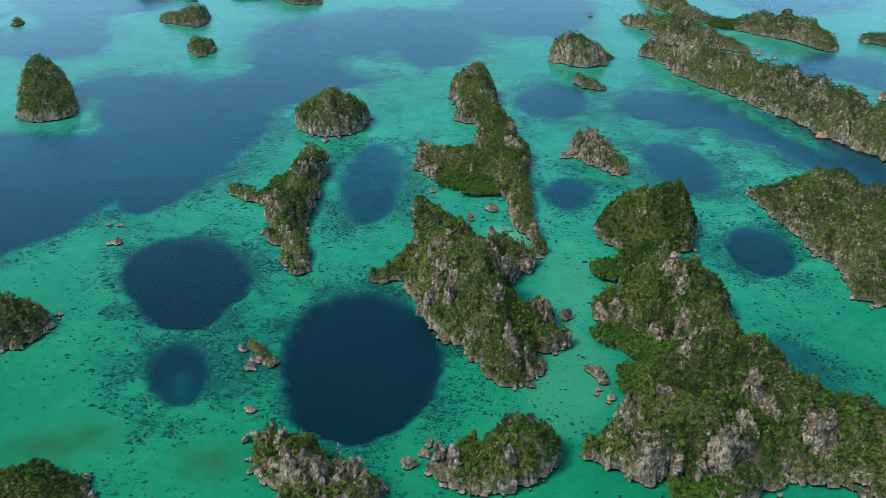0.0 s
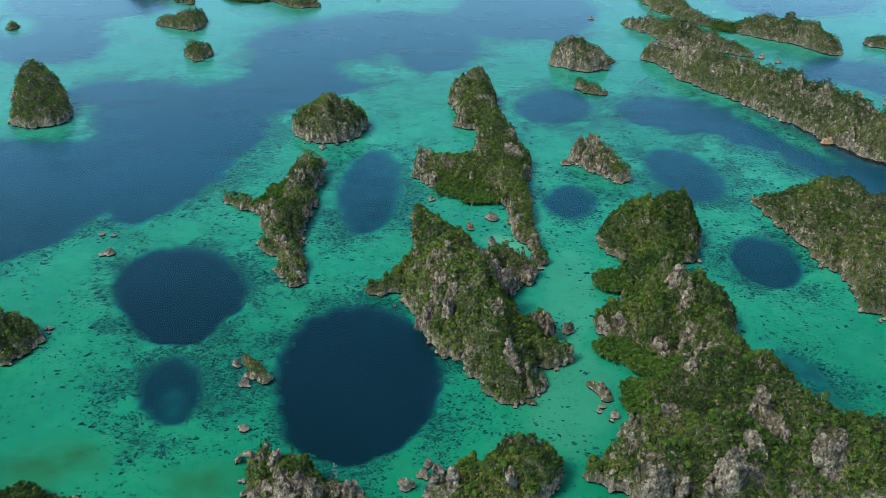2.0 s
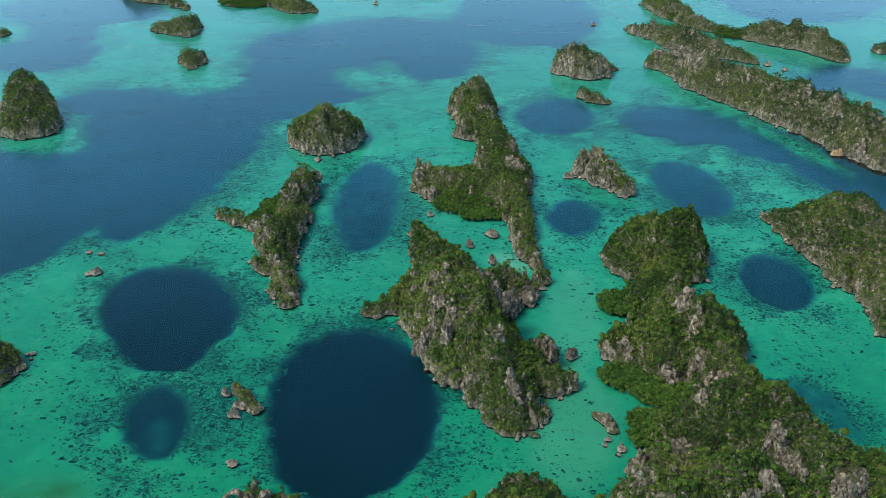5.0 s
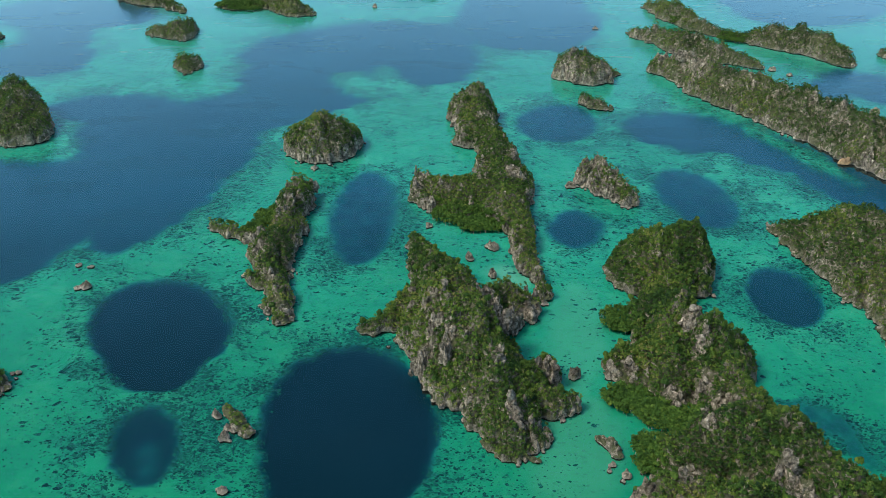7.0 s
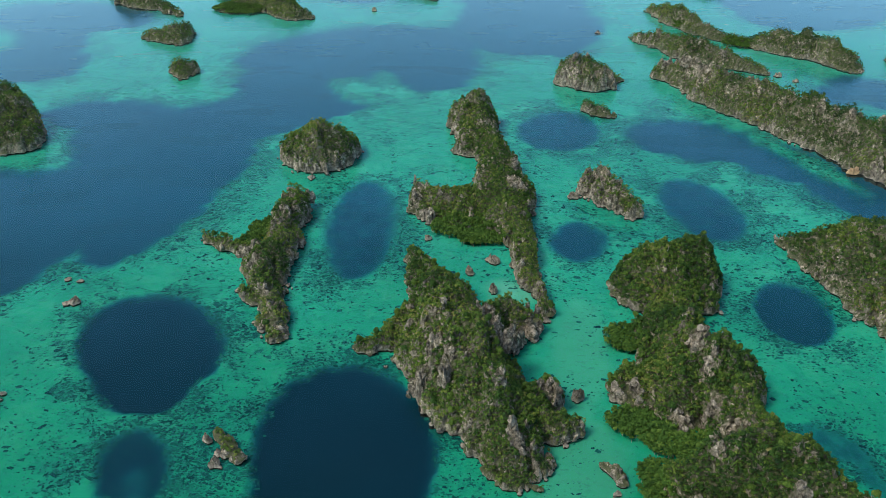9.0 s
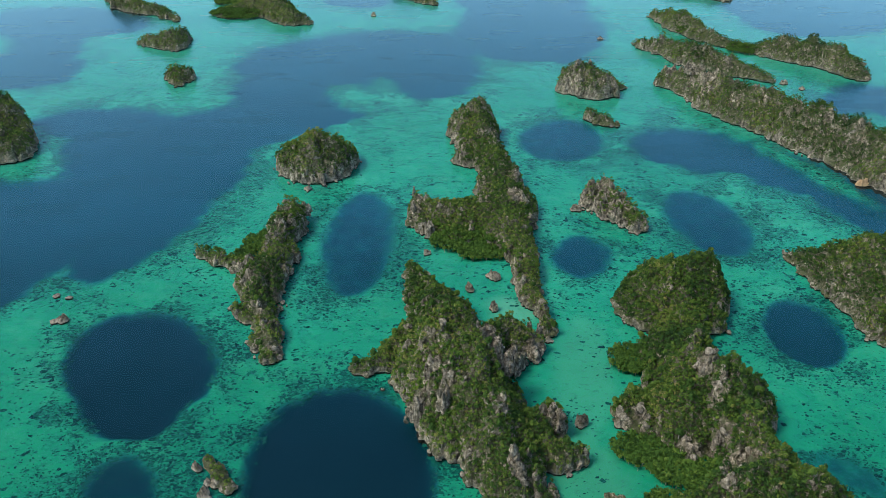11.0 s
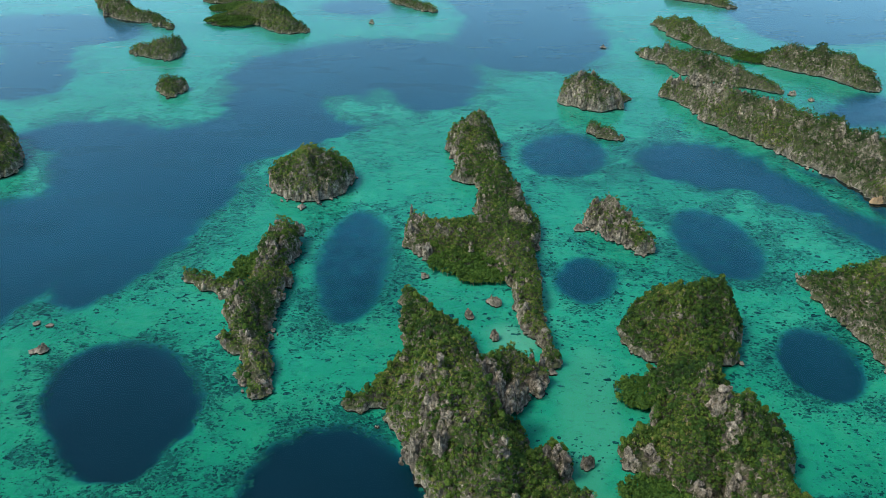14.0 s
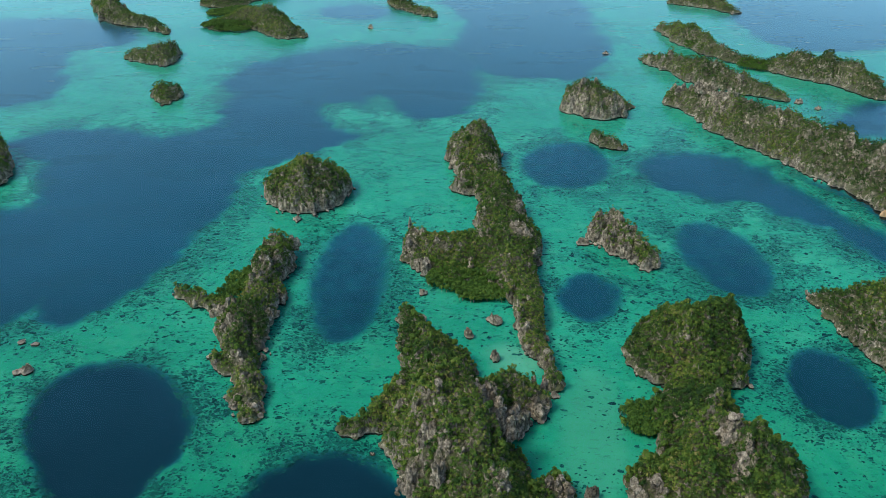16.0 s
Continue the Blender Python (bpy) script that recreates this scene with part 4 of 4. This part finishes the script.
for i, (x, y, r, h) in enumerate(NEAR_ROCKS + FAR_ROCKS):
    # a boulder with one or two lesser humps
    p = random.Random(40 + i)
    k = 2.6
    humps = [(0, 0, r * 0.72 * k, h * k), (p.uniform(-0.6, 0.6) * r * k, p.uniform(-0.5, 0.5) * r * k, r * 0.45 * k, h * k * p.uniform(0.4, 0.8))]
    me = rock_mesh("limestone_rock", [humps], 300 + i, 0.8 if y < 600 else 1.6, 0.8, 0.3, 0.3)
    me.materials[0] = BARE
    me.transform(Matrix.Scale(1 / k, 4))
    rock = tagged(new("limestone_rock", me), "small undercut grey limestone rock standing in shallow water", "rock", "rocks in the lagoon")
    rock.location = (x, y, 0)


def rock_arch(parent, a, b, rise, thick, seed):
    """A natural limestone arch: a rough tube bent from one foot to the other."""
    verts, faces, rings, sides = [], [], 22, 12
    for i in range(rings):
        f = i / (rings - 1)
        up = math.sin(math.pi * f) ** 0.55
        c = Vector(a).lerp(Vector(b), f) + Vector((0, 0, rise * up - 1.0))
        along = (Vector(b) - Vector(a)).normalized()
        lift = Vector((0, 0, 1)) * (1 - 0.6 * abs(2 * f - 1)) - along * (2 * f - 1)
        lift.normalize()
        across = Vector((-along.y, along.x, 0))
        for j in range(sides):
            t = 2 * math.pi * j / sides
            r = thick * (0.75 + 0.6 * noise.noise(Vector((i * 0.35, j * 0.7, seed)))) * (1.25 - 0.4 * up)
            verts.append(c + lift * r * math.sin(t) + across * r * math.cos(t) * 1.2)
    for i in range(rings - 1):
        for j in range(sides):
            k = (j + 1) % sides
            faces.append((i * sides + j, i * sides + k, (i + 1) * sides + k, (i + 1) * sides + j))
    me = mesh_of("rock_arch", verts, faces, BARE)
    me.transform(Matrix.Translation(-parent.location))
    return part("rock_arch", me, parent, "small natural limestone arch over the water")


ARCHED = next(o for o in scene.objects if o.name.startswith("karst_island") and "craggy limestone islet" in o["label"])
rock_arch(ARCHED, ARCH_FOOT_A, ARCH_FOOT_B, 6.5, 1.7, 3)


def foam_trail(a, b, seed):
    """Thin streaks of white water over a shoal."""
    rng = np.random.default_rng(seed)
    verts, faces = [], []
    for i in range(30):
        f = rng.uniform(0, 1)
        x, y = a[0] + (b[0] - a[0]) * f + rng.normal(0, 0.55), a[1] + (b[1] - a[1]) * f + rng.normal(0, 0.4)
        w, h = rng.uniform(0.06, 0.2), rng.uniform(0.1, 0.4)
        k = len(verts)
        verts += [(x - w, y - h, 0.02), (x + w * 0.7, y - h * 0.6, 0.02), (x + w, y + h * 0.7, 0.03), (x, y + h, 0.03), (x - w * 0.8, y + h * 0.4, 0.03)]
        faces.append((k, k + 1, k + 2, k + 3, k + 4))
    m, n, l, p = shader("foam")
    p.inputs["Base Color"].default_value, p.inputs["Roughness"].default_value = (0.30, 0.38, 0.38, 1), 0.8
    return tagged(new("sea_foam", mesh_of("sea_foam", verts, faces, m)), "thin white foam streak on the water beside a reef", "foam", kind="stuff")


foam_trail(FOAM_A, FOAM_B, 8)


# ---- single trees ----
def tree_kind(seed, size):
    """One tree: a trunk with limbs and an uneven crown of leaf clumps."""
    rng = np.random.default_rng(seed)
    top = tagged(new("tree"), "small scrubby tree with an uneven olive-green crown on limestone", "tree", "trees on the islands")
    height, radius = 3.6 * size, 1.5 * size
    v, loops = stems(rng, np.array([[0.0, 0.0, 0.0]]), np.array([height]), np.array([0.16 * size]))
    limbs, faces = [v], [loops]
    for i in range(4):
        a = rng.uniform(0, 2 * math.pi)
        s, r = np.array([0, 0, height * rng.uniform(0.5, 0.75)]), radius * rng.uniform(0.4, 0.7)
        e = s + np.array([math.cos(a) * r, math.sin(a) * r, height * 0.2])
        w = 0.05 * size
        ring = [s + (w, 0, 0), s + (0, w, 0), s + (-w, -w, 0), e + (w / 2, 0, 0), e + (0, w / 2, 0), e + (-w / 2, -w / 2, 0)]
        n0 = sum(len(q) for q in limbs)
        limbs.append(np.array(ring))
        faces.append(np.array([n0, n0 + 1, n0 + 4, n0 + 3, n0 + 1, n0 + 2, n0 + 5, n0 + 4, n0 + 2, n0, n0 + 3, n0 + 5]))
    part("trunk", fast_mesh("trunk", np.concatenate(limbs), np.concatenate(faces), 4, BARK), top)
    v, loops, shade = crowns(rng, np.array([[0.0, 0.0, 0.0]]), np.array([radius]), np.array([height]), 190, np.array([rng.uniform(0.25, 0.62)]))
    part("crown", fast_mesh("crown", v, loops, 3, LEAF, shade), top)
    return top


pick = random.Random(11)
kinds = []
for i, (p, s) in enumerate(TREES):
    m = pose(p[0], p[1], p[2] - 0.15, 0, 0, pick.uniform(0, 360))
    if i < 8:
        kinds.append(tree_kind(700 + i, 0.85 + 0.07 * i))
        kinds[-1].matrix_world = m
    else:
        copy_thing(kinds[pick.randrange(8)], m)
